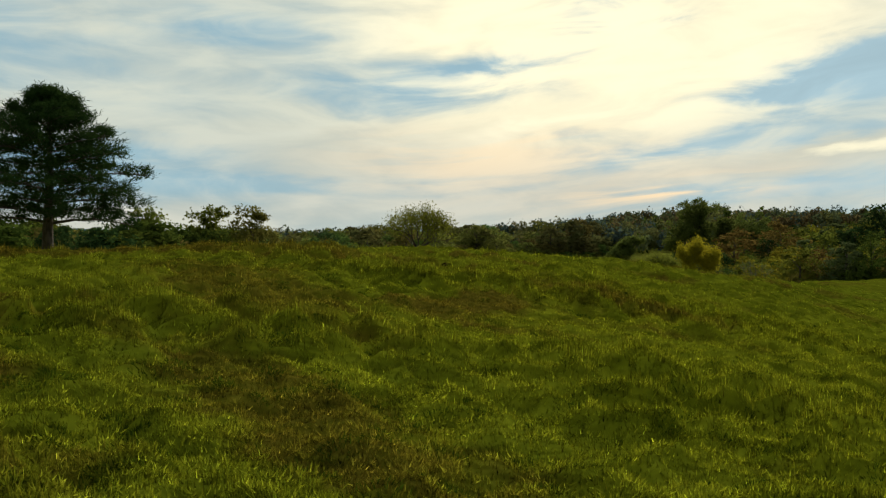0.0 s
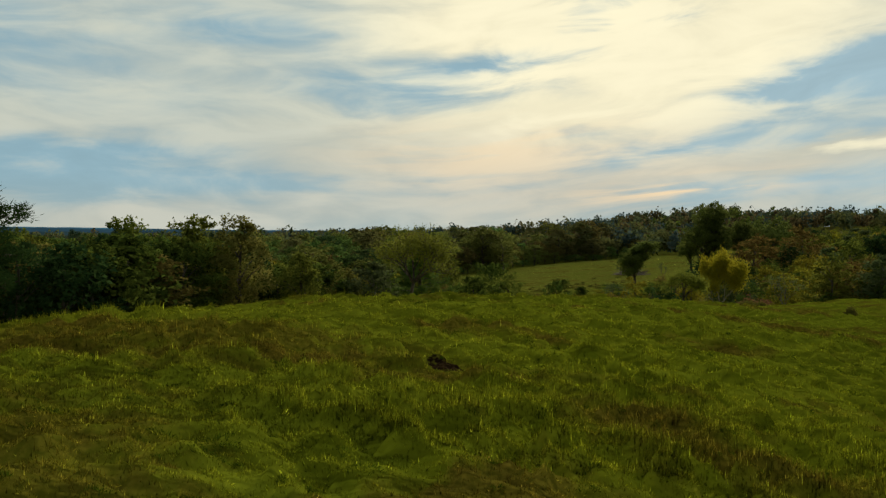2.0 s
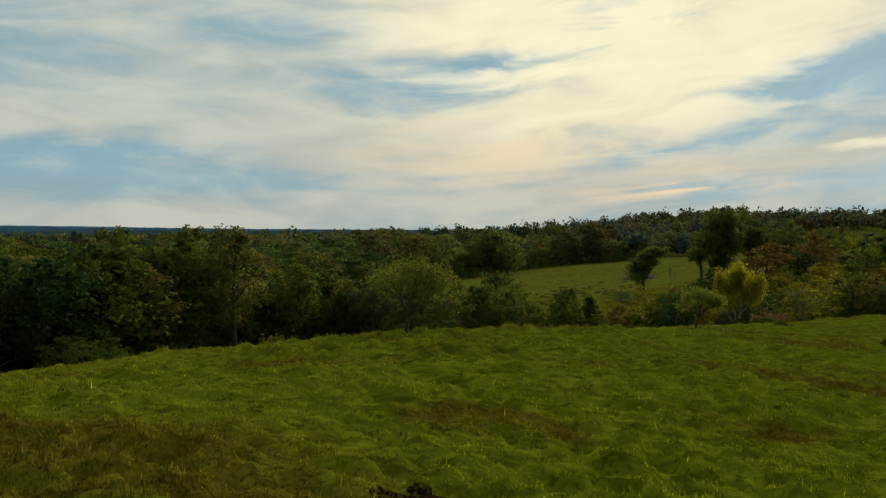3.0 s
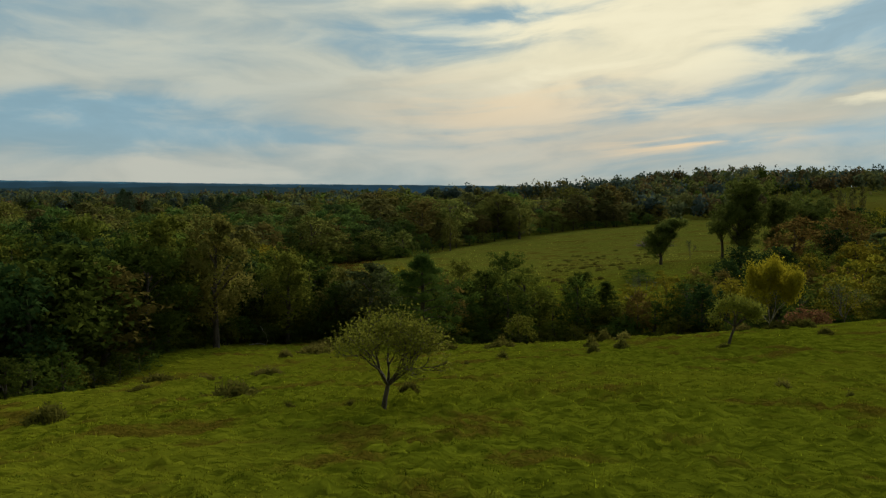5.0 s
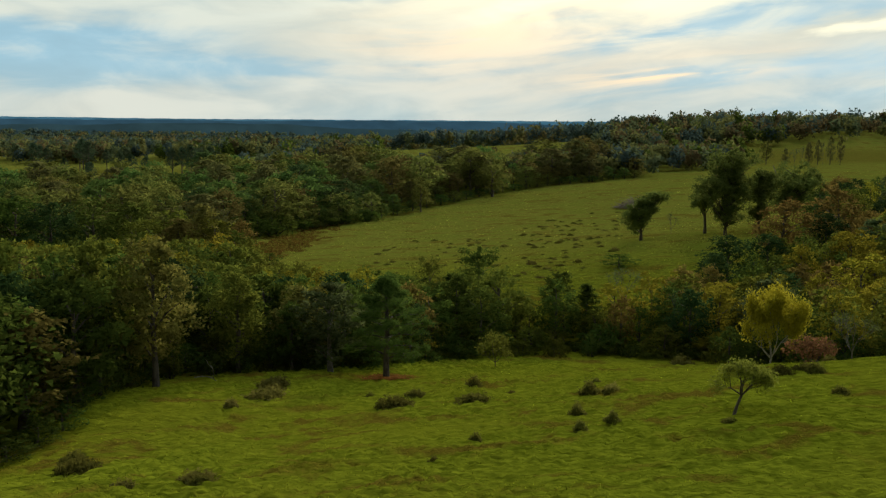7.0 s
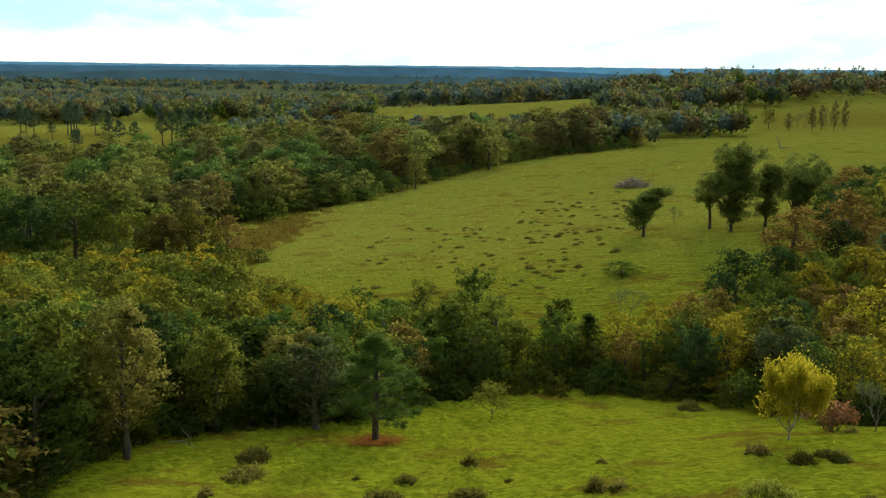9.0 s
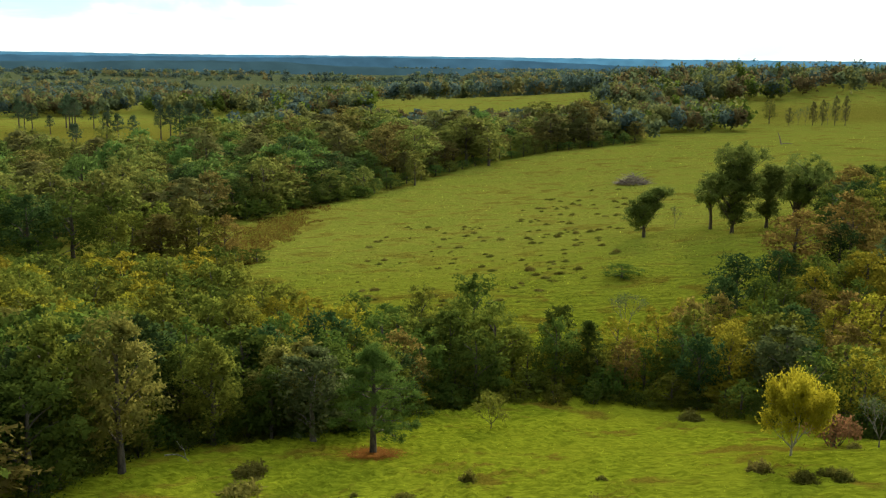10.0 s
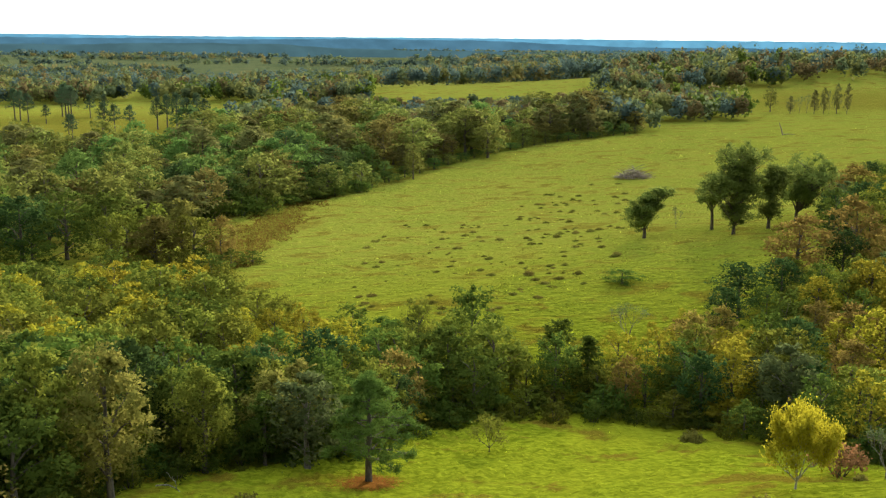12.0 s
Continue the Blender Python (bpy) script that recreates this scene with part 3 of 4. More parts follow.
def make_pine(seed, count=26, tufts=9, full=1.0, base=2.4, leaf="needle", m=26, needle=1.0, puff=0.07, shape="cone", soft=False):
    """A pine 10 m high: limbs with tufts of needles along their outer half."""
    rng = np.random.default_rng(seed)
    tubes = [tube([(0, 0, -0.4), (0, 0, 2), (0.08, 0.03, 5), (0, 0, 8), (0, 0, 9.7)], [0.25, 0.20, 0.15, 0.08, 0.03], 9)]
    cen, dirs, hearts = [], [], []
    for i in range(count):
        t = (i + rng.uniform(0, 0.8)) / count
        z = base + (9.3 - base) * t
        a = i * 2.4 + rng.uniform(-0.4, 0.4)
        if shape == "dome":
            env = max(0.12, (0.86 + 0.5 * min(t, 0.25)) * (1 - (max(0.0, t - 0.2) / 0.84) ** 1.75))
            reach = full * 3.3 * env * rng.uniform(0.74, 1.12)
        else:
            reach = full * 3.6 * (0.80 + 0.48 * t - 1.16 * t * t) * rng.uniform(0.7, 1.15)
        d = np.array([math.cos(a), math.sin(a), 0])
        lift = -0.04 + 0.42 * t
        along = lambda q: np.array([0, 0, z]) + d * reach * q + [0, 0, reach * (lift * q * q + 0.10 * math.sin(3.1 * q))]
        tubes.append(tube([along(q) for q in (0, 0.3, 0.6, 0.85, 1.0)], [0.085 * (1.2 - t), 0.062 * (1.2 - t), 0.04 * (1.2 - t), 0.02, 0.01], 5))
        for k in range(tufts):
            q = 1 - 0.72 * rng.random() ** 1.4
            out = np.array([-d[1], d[0], 0]) * rng.normal() * 0.26 * reach * (1.2 - 0.6 * q) + [0, 0, rng.uniform(-0.12, 0.42)]
            c = along(q) + out
            cen.append(c), dirs.append(d * 0.35 + out * 0.5 + [0, 0, 0.75]), hearts.append((0, 0, z))
            tubes.append(tube([along(q * 0.82), along(q) + out * 0.5, c], [0.02, 0.014, 0.008], 3))
    for k in range(tufts * 2):
        cen.append(np.array([rng.normal() * 0.3, rng.normal() * 0.3, rng.uniform(8.9, 9.8)])), dirs.append(np.array([0, 0, 1.0])), hearts.append((0, 0, 8.0))
    cen, dirs = np.array(cen), np.array(dirs)
    n = len(cen)
    d = unit(rng, n * m) + np.repeat(dirs, m, 0) * 0.8
    d /= np.linalg.norm(d, axis=1)[:, None]
    p = np.repeat(cen, m, 0) + rng.normal(size=(n * m, 3)) * puff
    ln = rng.uniform(0.16, 0.34, (n * m, 1)) * needle
    w = np.cross(d, unit(rng, n * m)) * 0.030 * needle
    crown = (np.stack([p - w, p + w, p + d * ln], 1).reshape(-1, 3), np.arange(3 * n * m).reshape(-1, 3))
    if soft:
        crown = rounded(crown, np.repeat(np.array(hearts, float), m, 0), 0.6)
    return [("trunk", join(tubes), BARK, True), ("crown", crown, LEAF[leaf], False)]


def make_cedar(seed, leaf="dark"):
    """A dense cone 10 m high."""
    rng = np.random.default_rng(seed)
    blobs = []
    for i in range(30):
        t = (i + 0.5) / 30
        a, rad = i * 2.4, 2.3 * (1 - t) ** 0.8 * rng.uniform(0.5, 0.9)
        blobs.append((math.cos(a) * rad, math.sin(a) * rad, 0.8 + 8.6 * t, 0.35 + 0.8 * (1 - t), 1.1))
    pts, hearts = crown_points(rng, blobs, 120, 12, 0.34)
    return [("trunk", tube([(0, 0, -0.4), (0, 0, 9)], [0.22, 0.03], 7), BARK, True), ("crown", rounded(leaves(rng, pts, 0.30), hearts), LEAF[leaf], False)]


def make_shrub(seed, leaf, count=1100, size=0.18):
    """A bush 2 m high and 3 m wide, leafy to the ground."""
    rng = np.random.default_rng(seed)
    blobs, tubes = [], []
    for i in range(9):
        a, rad = i * 2.4, 1.05 * math.sqrt((i + 0.3) / 9)
        z = rng.uniform(0.30, 1.25) * (1.2 - 0.5 * rad)
        blobs.append((math.cos(a) * rad, math.sin(a) * rad, z, rng.uniform(0.40, 0.62), 0.85))
        tubes.append(tube([(0.1 * math.cos(a), 0.1 * math.sin(a), -0.2), (math.cos(a) * rad * 0.6, math.sin(a) * rad * 0.6, z * 0.6), (math.cos(a) * rad, math.sin(a) * rad, z + 0.3)], [0.035, 0.022, 0.008], 4))
    pts, hearts = crown_points(rng, blobs, count // 9, 9)
    return [("woody_base", join(tubes), BARK, True), ("crown", rounded(leaves(rng, pts, size), hearts), LEAF[leaf], False)]


def make_weeds(seed, leaf, count=320):
    """A clump of weeds 2 m high and 3 m wide: thin stalks standing close, leafy to the ground."""
    rng = np.random.default_rng(seed)
    a, k = rng.uniform(0, 6.283, count), rng.uniform(0, 1, count) ** 0.62
    q = np.stack([np.cos(a), np.sin(a)], -1) * (k * (1.1 + 0.7 * grain(np.cos(a) * 1.3 + seed, np.sin(a) * 1.3 + 4)))[:, None]
    lump = 0.45 + 0.85 * grain(q[:, 0] * 1.9 + seed, q[:, 1] * 1.9)
    top = 2.0 * np.clip((1.1 - 0.85 * k * k) * lump, 0.15, 1.1) * rng.uniform(0.6, 1.1, count)
    a = rng.uniform(0, 6.283, count)
    side = np.stack([np.cos(a), np.sin(a), 0 * a], -1) * rng.uniform(0.04, 0.10, (count, 1))
    root = np.stack([q[:, 0], q[:, 1], np.full(count, -0.15)], -1)
    tip = np.stack([q[:, 0] + rng.normal(size=count) * 0.2, q[:, 1] + rng.normal(size=count) * 0.2, top], -1)
    stalks = np.stack([root - side, root + side, tip], 1).reshape(-1, 3)
    sprays, f = leaves(rng, root + (tip - root) * rng.uniform(0.35, 1.0, (count, 1)) + rng.normal(size=(count, 3)) * 0.08, 0.34)
    return [("foliage", join([(stalks, np.arange(3 * count).reshape(-1, 3)), (sprays, f)]), LEAF[leaf], False)]


def make_forked(seed, leaf, depth, leaves_per_tip, size, trunk, fan=0.55, rise=0.12, spread=0.35, bark=BARK, forks=(2, 3), lean=(0, 0), limbs=4, bare=0.0):
    """A tree whose forking limbs show through an open crown; its own height follows from the limbs."""
    rng = np.random.default_rng(seed)
    tubes, tips = [], []
    h, r, first = trunk
    tubes.append(tube([(0, 0, -0.3), (0, 0, 0.02 * h), (lean[0] * 0.4, lean[1] * 0.4, h * 0.5), (lean[0], lean[1], h)], [r * 1.35, r * 1.1, r * 0.9, r * 0.8], 8))
    for i in range(limbs):
        a = i * (6.6 / limbs) + rng.uniform(-0.3, 0.3)
        branch(rng, (lean[0], lean[1], h), (math.cos(a) * fan * (1.9 - 1.2 * (i % 2)), math.sin(a) * fan * (1.9 - 1.2 * (i % 2)), 1.0), first, r * 0.62, depth, tubes, tips, fan, rise, 0.12, forks)
    low = bare * max(p[2] for p, _ in tips)
    pts = np.concatenate([p + rng.normal(size=(leaves_per_tip, 3)) * spread for p, _ in tips if p[2] > low])
    return [("trunk", join(tubes), bark, True), ("crown", leaves(rng, pts, size), LEAF[leaf], False)]


def make_oak(seed, masses, size=0.36):
    """A field oak at its own size: a trunk that bends up through masses of leaf (x, z, half width, half height)."""
    rng = np.random.default_rng(seed)
    top = max(masses, key=lambda q: q[1])
    base = min(masses, key=lambda q: q[1])
    way = [(0, 0, -0.4), (0.02, 0, 1.4), (0.5 * base[0], 0.1, base[1]), (0.7 * top[0], 0, 0.6 * top[1] + 0.2 * base[1]), (top[0], 0, top[1])]
    blobs, tubes = [], [tube(way, [0.46, 0.34, 0.26, 0.17, 0.05], 9)]
    for mx, mz, rx, rz in masses:
        mz, rx, rz = 0.94 * mz, 1.32 * rx, 1.14 * rz
        n = int(12 + 3.4 * rx * rz)
        for _ in range(n):
            q = unit(rng, 1)[0] * rng.uniform(0.30, 1.08)
            p = np.array([mx + q[0] * rx * 0.85, q[1] * rx * 0.85, mz + q[2] * rz * 0.85])
            blobs.append((*p, rng.uniform(0.55, 1.15), rng.uniform(0.75, 1.0)))
            if rng.random() < 0.4:
                z0 = min(max(1.6, p[2] - 0.9 * abs(p[0]) - 1.6), p[2] - 0.3)
                x0 = float(np.interp(z0, [w[2] for w in way], [w[0] for w in way]))
                tubes.append(tube([(x0, 0, z0), (0.5 * (x0 + p[0]), 0.5 * p[1], 0.5 * (z0 + p[2]) + 0.25), p], [0.13, 0.07, 0.025], 5))
    pts, hearts = crown_points(rng, blobs, 96, 12, 0.34)
    return [("trunk", join(tubes), BARK, True), ("crown", rounded(leaves(rng, pts, size), hearts, 0.7), LEAF["oak"], False)]


def natural_size(pieces):
    v = np.concatenate([p[1][0] for p in pieces])
    lo, hi = np.percentile(v[:, :2], 3, axis=0), np.percentile(v[:, :2], 97, axis=0)
    return np.percentile(v[:, 2], 99.7), float((hi - lo).max())


KINDS, FIRST = {}, {}


def kind(key, name, pieces, label, category, group):
    h, w = natural_size(pieces)
    KINDS[key] = (name, pieces, label, category, group, h, w)


def plant(key, x, y, height, width, turn=0.0, label="", lean=0.0, sink=0.05):
    """Sets one plant of a kind on the land, at that height and width."""
    name, pieces, own, category, group, h, w = KINDS[key]
    m = Matrix.Translation((x, y, floor_z(x, y) - sink)) @ pose(0, 0, 0, lean, 0, turn) @ Matrix.Diagonal((width / w, width / w, height / h, 1))
    if key in FIRST:
        k = FIRST[key].scale
        ob = copy_thing(FIRST[key], m @ Matrix.Diagonal((1 / k[0], 1 / k[1], 1 / k[2], 1)))
    else:
        ob = FIRST[key] = thing(name, pieces, own, category, group)
        ob.matrix_basis = m
    if label:
        tagged(ob, label)
    return ob


def stand(key, x, y, turn=0.0):
    """Sets one plant of a kind on the land at the size it was built."""
    return plant(key, x, y, KINDS[key][5], KINDS[key][6], turn, sink=0.0)


# ---- kinds of plants ----
WOOD = "trees of the wood along the creek"
for key, seed, leaf, shape, words in (
        ("green_a", 1, "green", "round", "leafy green broadleaf tree in the creek wood"),
        ("green_b", 2, "green", "tall", "slender green broadleaf tree in the creek wood"),
        ("dark_a", 3, "dark", "round", "dark green broadleaf tree in the creek wood"),
        ("olive_a", 4, "olive", "round", "olive-green broadleaf tree turning in autumn"),
        ("olive_b", 5, "olive", "low", "low bushy olive-yellow tree in the creek wood"),
        ("yellow_a", 6, "yellow", "low", "bushy tree with yellowing autumn leaves"),
        ("rust_a", 7, "tan", "tall", "tall tan-brown broadleaf tree in autumn leaf"),
        ("rust_b", 8, "rust", "round", "rounded orange-brown broadleaf tree in autumn leaf"),
        ("grey_a", 9, "grey", "tall", "grey-green broadleaf tree with a pale trunk"),
        ("green_c", 10, "green", "low", "low bushy green tree in the creek wood")):
    kind(key, "bushy_tree" if shape == "low" else "autumn_tree" if leaf in ("rust", "tan") else "broadleaf_tree", make_broadleaf(seed, leaf, shape, 2700 if shape == "low" else 3000, 0.33 if shape == "low" else 0.33, bark=GREYBARK if leaf == "grey" else BARK), words, "tree", WOOD)
for key, seed, leaf, words in (("bush_a", 12, "green", "dense green bush at the edge of the wood"), ("bush_b", 13, "olive", "dense olive bush at the edge of the wood"), ("bush_c", 14, "yellow", "dense yellowing bush at the edge of the wood")):
    kind(key, "bush", make_broadleaf(seed, leaf, "low", 1900, 0.40, sprays=9), words, "bush", "bushes at the wood's edge")
kind("rust_big", "autumn_tree", make_broadleaf(17, "tan", "tall", 6600, 0.235, sprays=16), "tall tan-brown autumn tree with a dense leafy crown", "tree", WOOD)
kind("olive_big", "broadleaf_tree", make_broadleaf(18, "olive", "tall", 6600, 0.235, sprays=16), "tall olive-green tree with a dense leafy crown", "tree", WOOD)
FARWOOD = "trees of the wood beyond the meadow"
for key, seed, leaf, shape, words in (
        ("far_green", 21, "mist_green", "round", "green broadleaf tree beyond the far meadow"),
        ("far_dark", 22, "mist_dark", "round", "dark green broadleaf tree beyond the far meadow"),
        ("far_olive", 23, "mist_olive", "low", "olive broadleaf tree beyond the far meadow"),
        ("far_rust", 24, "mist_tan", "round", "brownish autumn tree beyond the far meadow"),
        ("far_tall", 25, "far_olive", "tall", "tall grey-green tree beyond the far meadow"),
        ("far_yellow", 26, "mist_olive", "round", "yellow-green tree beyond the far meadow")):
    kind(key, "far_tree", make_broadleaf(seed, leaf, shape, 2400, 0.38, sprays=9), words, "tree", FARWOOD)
kind("pine_big", "pine_tree", make_pine(31, 52, 22, 1.15, 2.0, "needle", 60, 0.85, 0.14, "dome"), "dark spreading pine with a stout trunk on the hill", "pine tree", "")
kind("pine_young", "pine_tree", make_pine(32, 34, 13, 0.95, 1.9, "young", 44, 1.25, 0.12, "cone", True), "young green pine at the edge of the pasture", "pine tree", "")
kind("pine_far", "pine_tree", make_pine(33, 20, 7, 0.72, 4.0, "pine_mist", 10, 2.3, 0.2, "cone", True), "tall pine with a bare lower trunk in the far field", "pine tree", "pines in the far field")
kind("cedar", "cedar_tree", make_cedar(34, "green"), "green conical cedar in the creek wood", "cedar tree", WOOD)
kind("shrub_green", "shrub", make_shrub(41, "green"), "low green shrub at the foot of the wood", "shrub", "shrubs at the wood's edge")
kind("shrub_olive", "shrub", make_shrub(42, "olive"), "low olive shrub at the foot of the wood", "shrub", "shrubs at the wood's edge")
kind("shrub_dry", "weed_clump", make_weeds(43, "tan"), "dry brown weed clump standing in the pasture", "weeds", "weed clumps in the pasture")
kind("shrub_dark", "weed_clump", make_weeds(44, "weed"), "dark weed clump standing in the pasture", "weeds", "weed clumps in the pasture")
kind("shrub_pink", "shrub", make_shrub(45, "pink", 900, 0.18), "reddish-pink autumn shrub beside the yellow tree", "shrub", "")
kind("lone", "small_tree", make_forked(51, "sage", 4, 7, 0.100, (1.05, 0.095, 1.05), 0.66, 0.09, 0.20, BARK, (2, 3), (0.16, 0.0), 7, 0.46), "small lone tree with an open vase-shaped crown", "tree", "")
kind("small", "small_tree", make_forked(52, "sage", 4, 7, 0.15, (1.5, 0.12, 0.9), 0.70, 0.10, 0.26, BARK, (2, 3), (0.5, 0.0), 5, 0.42), "small crooked tree with a leaning trunk on the slope", "tree", "")
kind("yellowtree", "yellow_tree", make_forked(53, "gold", 5, 10, 0.25, (0.7, 0.17, 2.1), 0.62, 0.12, 0.42, PALEBARK, (2, 3), (0.1, 0.0), 5, 0.42), "bright yellow autumn tree with pale forked trunk", "tree", "")
OAKS = "oaks in the far meadow"
kind("oak_leaning", "oak_tree", make_oak(54, ((-1.0, 5.2, 2.8, 3.4), (3.5, 10.4, 2.0, 1.3), (0.6, 8.8, 2.1, 2.2), (2.0, 7.6, 1.3, 1.2))), "dark oak with an uneven leaning crown standing alone", "oak tree", OAKS)
kind("oak_tall", "oak_tree", make_oak(55, ((1.0, 17.2, 5.2, 2.6), (-1.6, 10.4, 4.6, 4.4), (0.4, 5.0, 3.0, 2.9), (3.0, 11.0, 2.7, 3.4), (0.6, 14.0, 3.0, 2.2))), "tall dark green oak with a two-tiered crown", "oak tree", OAKS)
kind("oak_slim", "oak_tree", make_oak(58, ((-0.8, 8.4, 2.4, 3.0), (0.4, 10.6, 1.8, 1.8))), "slim oak leaning into its taller neighbour", "oak tree", OAKS)
kind("oak_narrow", "oak_tree", make_oak(59, ((0.2, 9.6, 2.9, 4.2), (-0.3, 4.2, 1.9, 2.4), (1.4, 12.2, 2.2, 1.8))), "narrow dark green oak leafy down to its foot", "oak tree", OAKS)
kind("oak_round", "oak_tree", make_oak(60, ((2.3, 9.8, 5.2, 5.2), (0.6, 6.2, 3.6, 2.8))), "broad oak with a large rounded dark crown", "oak tree", OAKS)
kind("bare", "bare_tree", make_forked(56, "grey", 4, 1, 0.16, (1.2, 0.085, 1.9), 0.55, 0.14, 0.2, GREYBARK), "nearly bare pale-stemmed tree", "tree", "")
kind("sparse", "sparse_shrub", make_forked(57, "olive", 3, 5, 0.22, (0.5, 0.07, 1.2), 0.7, 0.12, 0.3, BARK), "sparse spindly shrub at the pasture's lower edge", "shrub", "")

# ---- the hill ----
plant("pine_big", -15.15, 43.2, 6.6, 5.5, 40)
plant("lone", -1.95, 78.5, 4.5, 5.0, 15)
plant("small", 25.2, 125.6, 4.5, 4.2, 10)
plant("yellowtree", 36.3, 151.0, 8.3, 5.2, 30)
plant("pine_young", -3.5, 160.9, 11.6, 6.6, 20)
plant("sparse", 9.4, 172.1, 4.6, 3.4)
plant("shrub_pink", 42.6, 156.5, 3.4, 4.6, 50)
plant("bare", 45.5, 153.0, 5.2, 4.4, 80, "pale bare tree with thin forked twigs beside the shrub")

WEEDS = ((-1.6, 139.0, 1.2, 3.2, "shrub_dark"), (0.1, 144.2, 0.8, 2.0, "shrub_dark"), (5.4, 138.3, 0.9, 3.2, "shrub_dark"), (5.8, 148.4, 1.3, 1.7, "shrub_dark"),
         (15.9, 138.1, 1.2, 1.8, "shrub_dark"), (17.7, 137.9, 0.9, 1.6, "shrub_dry"), (13.3, 128.1, 1.2, 1.3, "shrub_dark"), (12.8, 122.5, 0.9, 1.1, "shrub_dark"),
         (15.5, 124.2, 0.9, 1.2, "shrub_dark"), (4.9, 121.2, 0.8, 0.9, "shrub_dark"), (-4.4, 146.1, 0.6, 0.8, "shrub_dark"), (-14.9, 147.7, 1.2, 4.0, "shrub_dry"))
MORE_WEEDS = ((-17.3, 142.9, 0.8, 1.4, "shrub_dry"), (35.8, 131.4, 0.7, 1.4, "shrub_dark"), (37.5, 142.1, 1.0, 1.9, "shrub_dark"), (24.2, 123.4, 0.5, 1.2, "shrub_dark"),
              (34.5, 142.0, 0.8, 2.3, "shrub_dark"), (1.9, 115.6, 0.4, 0.8, "shrub_dark"), (-13.6, 113.3, 0.7, 2.2, "shrub_dry"), (-24.7, 122.6, 1.2, 3.2, "shrub_dark"),
              (-18.5, 113.3, 0.6, 1.6, "shrub_dry"), (9.2, 142.9, 0.4, 1.0, "shrub_dark"), (-11.6, 93.4, 1.15, 3.1, "shrub_dark"), (-21.7, 107.4, 0.6, 1.8, "shrub_dark"),
              (-13.3, 112.4, 0.6, 1.5, "shrub_dark"), (-1.2, 86.4, 0.55, 1.1, "shrub_dark"), (-3.6, 80.4, 0.35, 0.6, "shrub_dark"), (-6.6, 81.6, 0.35, 0.6, "shrub_dark"))
LAST_WEEDS = ((18.6, 88.9, 0.6, 0.8, "shrub_dry"), (21.6, 87.2, 0.4, 0.5, "shrub_dark"), (-23.4, 95.0, 1.2, 2.8, "shrub_dark"), (-26.7, 127.0, 1.1, 2.2, "shrub_dark"), (29.0, 88.6, 0.7, 1.0, "shrub_dark"),
              (-5.0, 41.3, 0.32, 0.55, "shrub_dark"), (-3.7, 41.4, 0.30, 0.70, "shrub_dark"), (32.0, 146.6, 0.9, 2.4, "shrub_dry"), (36.9, 142.6, 0.9, 2.6, "shrub_dark"), (-15.0, 153.4, 1.2, 3.4, "shrub_dry"),
              (17.9, 147.3, 0.5, 1.0, "shrub_dark"), (34.0, 178.1, 1.3, 3.0, "shrub_dry"), (23.4, 186.5, 2.6, 3.4, "shrub_green"), (28.6, 185.6, 1.7, 3.0, "shrub_green"), (18.5, 187.0, 2.8, 3.4, "shrub_olive"), (43.2, 152.9, 0.7, 1.5, "shrub_dry"))
for x, y, h, w, key in WEEDS + MORE_WEEDS + LAST_WEEDS:
    plant(key, x, y, 1.1 * h, 0.95 * w, (x * 77) % 360)

# ---- the wood along the creek ----
NEAR = np.array([(-140, 95), (-60, 104), (-33, 112), (-30, 153), (-28, 156), (-22, 161), (-15, 166), (-7, 168), (4, 184), (12, 187.5), (20, 189), (27.5, 186.5), (34.5, 183), (40.5, 177), (49, 166), (62, 150), (140, 130)], float)
FARSIDE = np.array([(-140, 236), (-70, 240), (-48, 240), (-26, 228), (-11, 212), (6, 214), (13, 199), (21, 200), (32, 203), (50, 218), (66, 234), (80, 262), (100, 306), (140, 372)], float)


def near_line(x):
    """Where the pasture ends and the wood begins."""
    if x < -30:
        return 116.0 + max(0.0, x + 38) * 4.6
    return float(np.interp(x, NEAR[3:, 0], NEAR[3:, 1]))


HEROES = [(-33.4, 153.2, 15.5, 9.0, "olive_big"), (-27.4, 154.0, 15.8, 8.6, "rust_big"), (-42.7, 153.0, 15.0, 8.0, "olive_big"), (97.0, 228.0, 17.0, 15.0, "dark_a"), (104.0, 232.0, 15.0, 12.0, "green_a"), (-20.6, 163.5, 11.5, 7.0, "olive_big"), (-14.8, 166.0, 8.0, 5.0, "green_b"), (-10.2, 165.2, 10.4, 8.0, "grey_a"),
          (3.6, 176.0, 0.1, 0.1, None), (8.8, 207.0, 12.0, 8.6, "green_a"), (1.0, 205.0, 11.0, 6.5, "olive_b"), (-1.0, 184.0, 10.5, 7.0, "rust_b"), (5.0, 188.0, 9.5, 6.0, "green_b"),
          (24.0, 190.0, 7.6, 6.4, "cedar"), (20.5, 194.0, 8.5, 6.0, "green_b"), (33.5, 190.0, 9.0, 6.5, "yellow_a"), (40.0, 196.0, 8.5, 7.0, "rust_b"), (37.0, 181.0, 8.2, 7.5, "dark_a"), (28.0, 184.0, 7.0, 4.5, "rust_b"),
          (47.0, 178.0, 9.6, 8.5, "grey_a"), (54.0, 172.0, 8.0, 7.0, "green_c")]
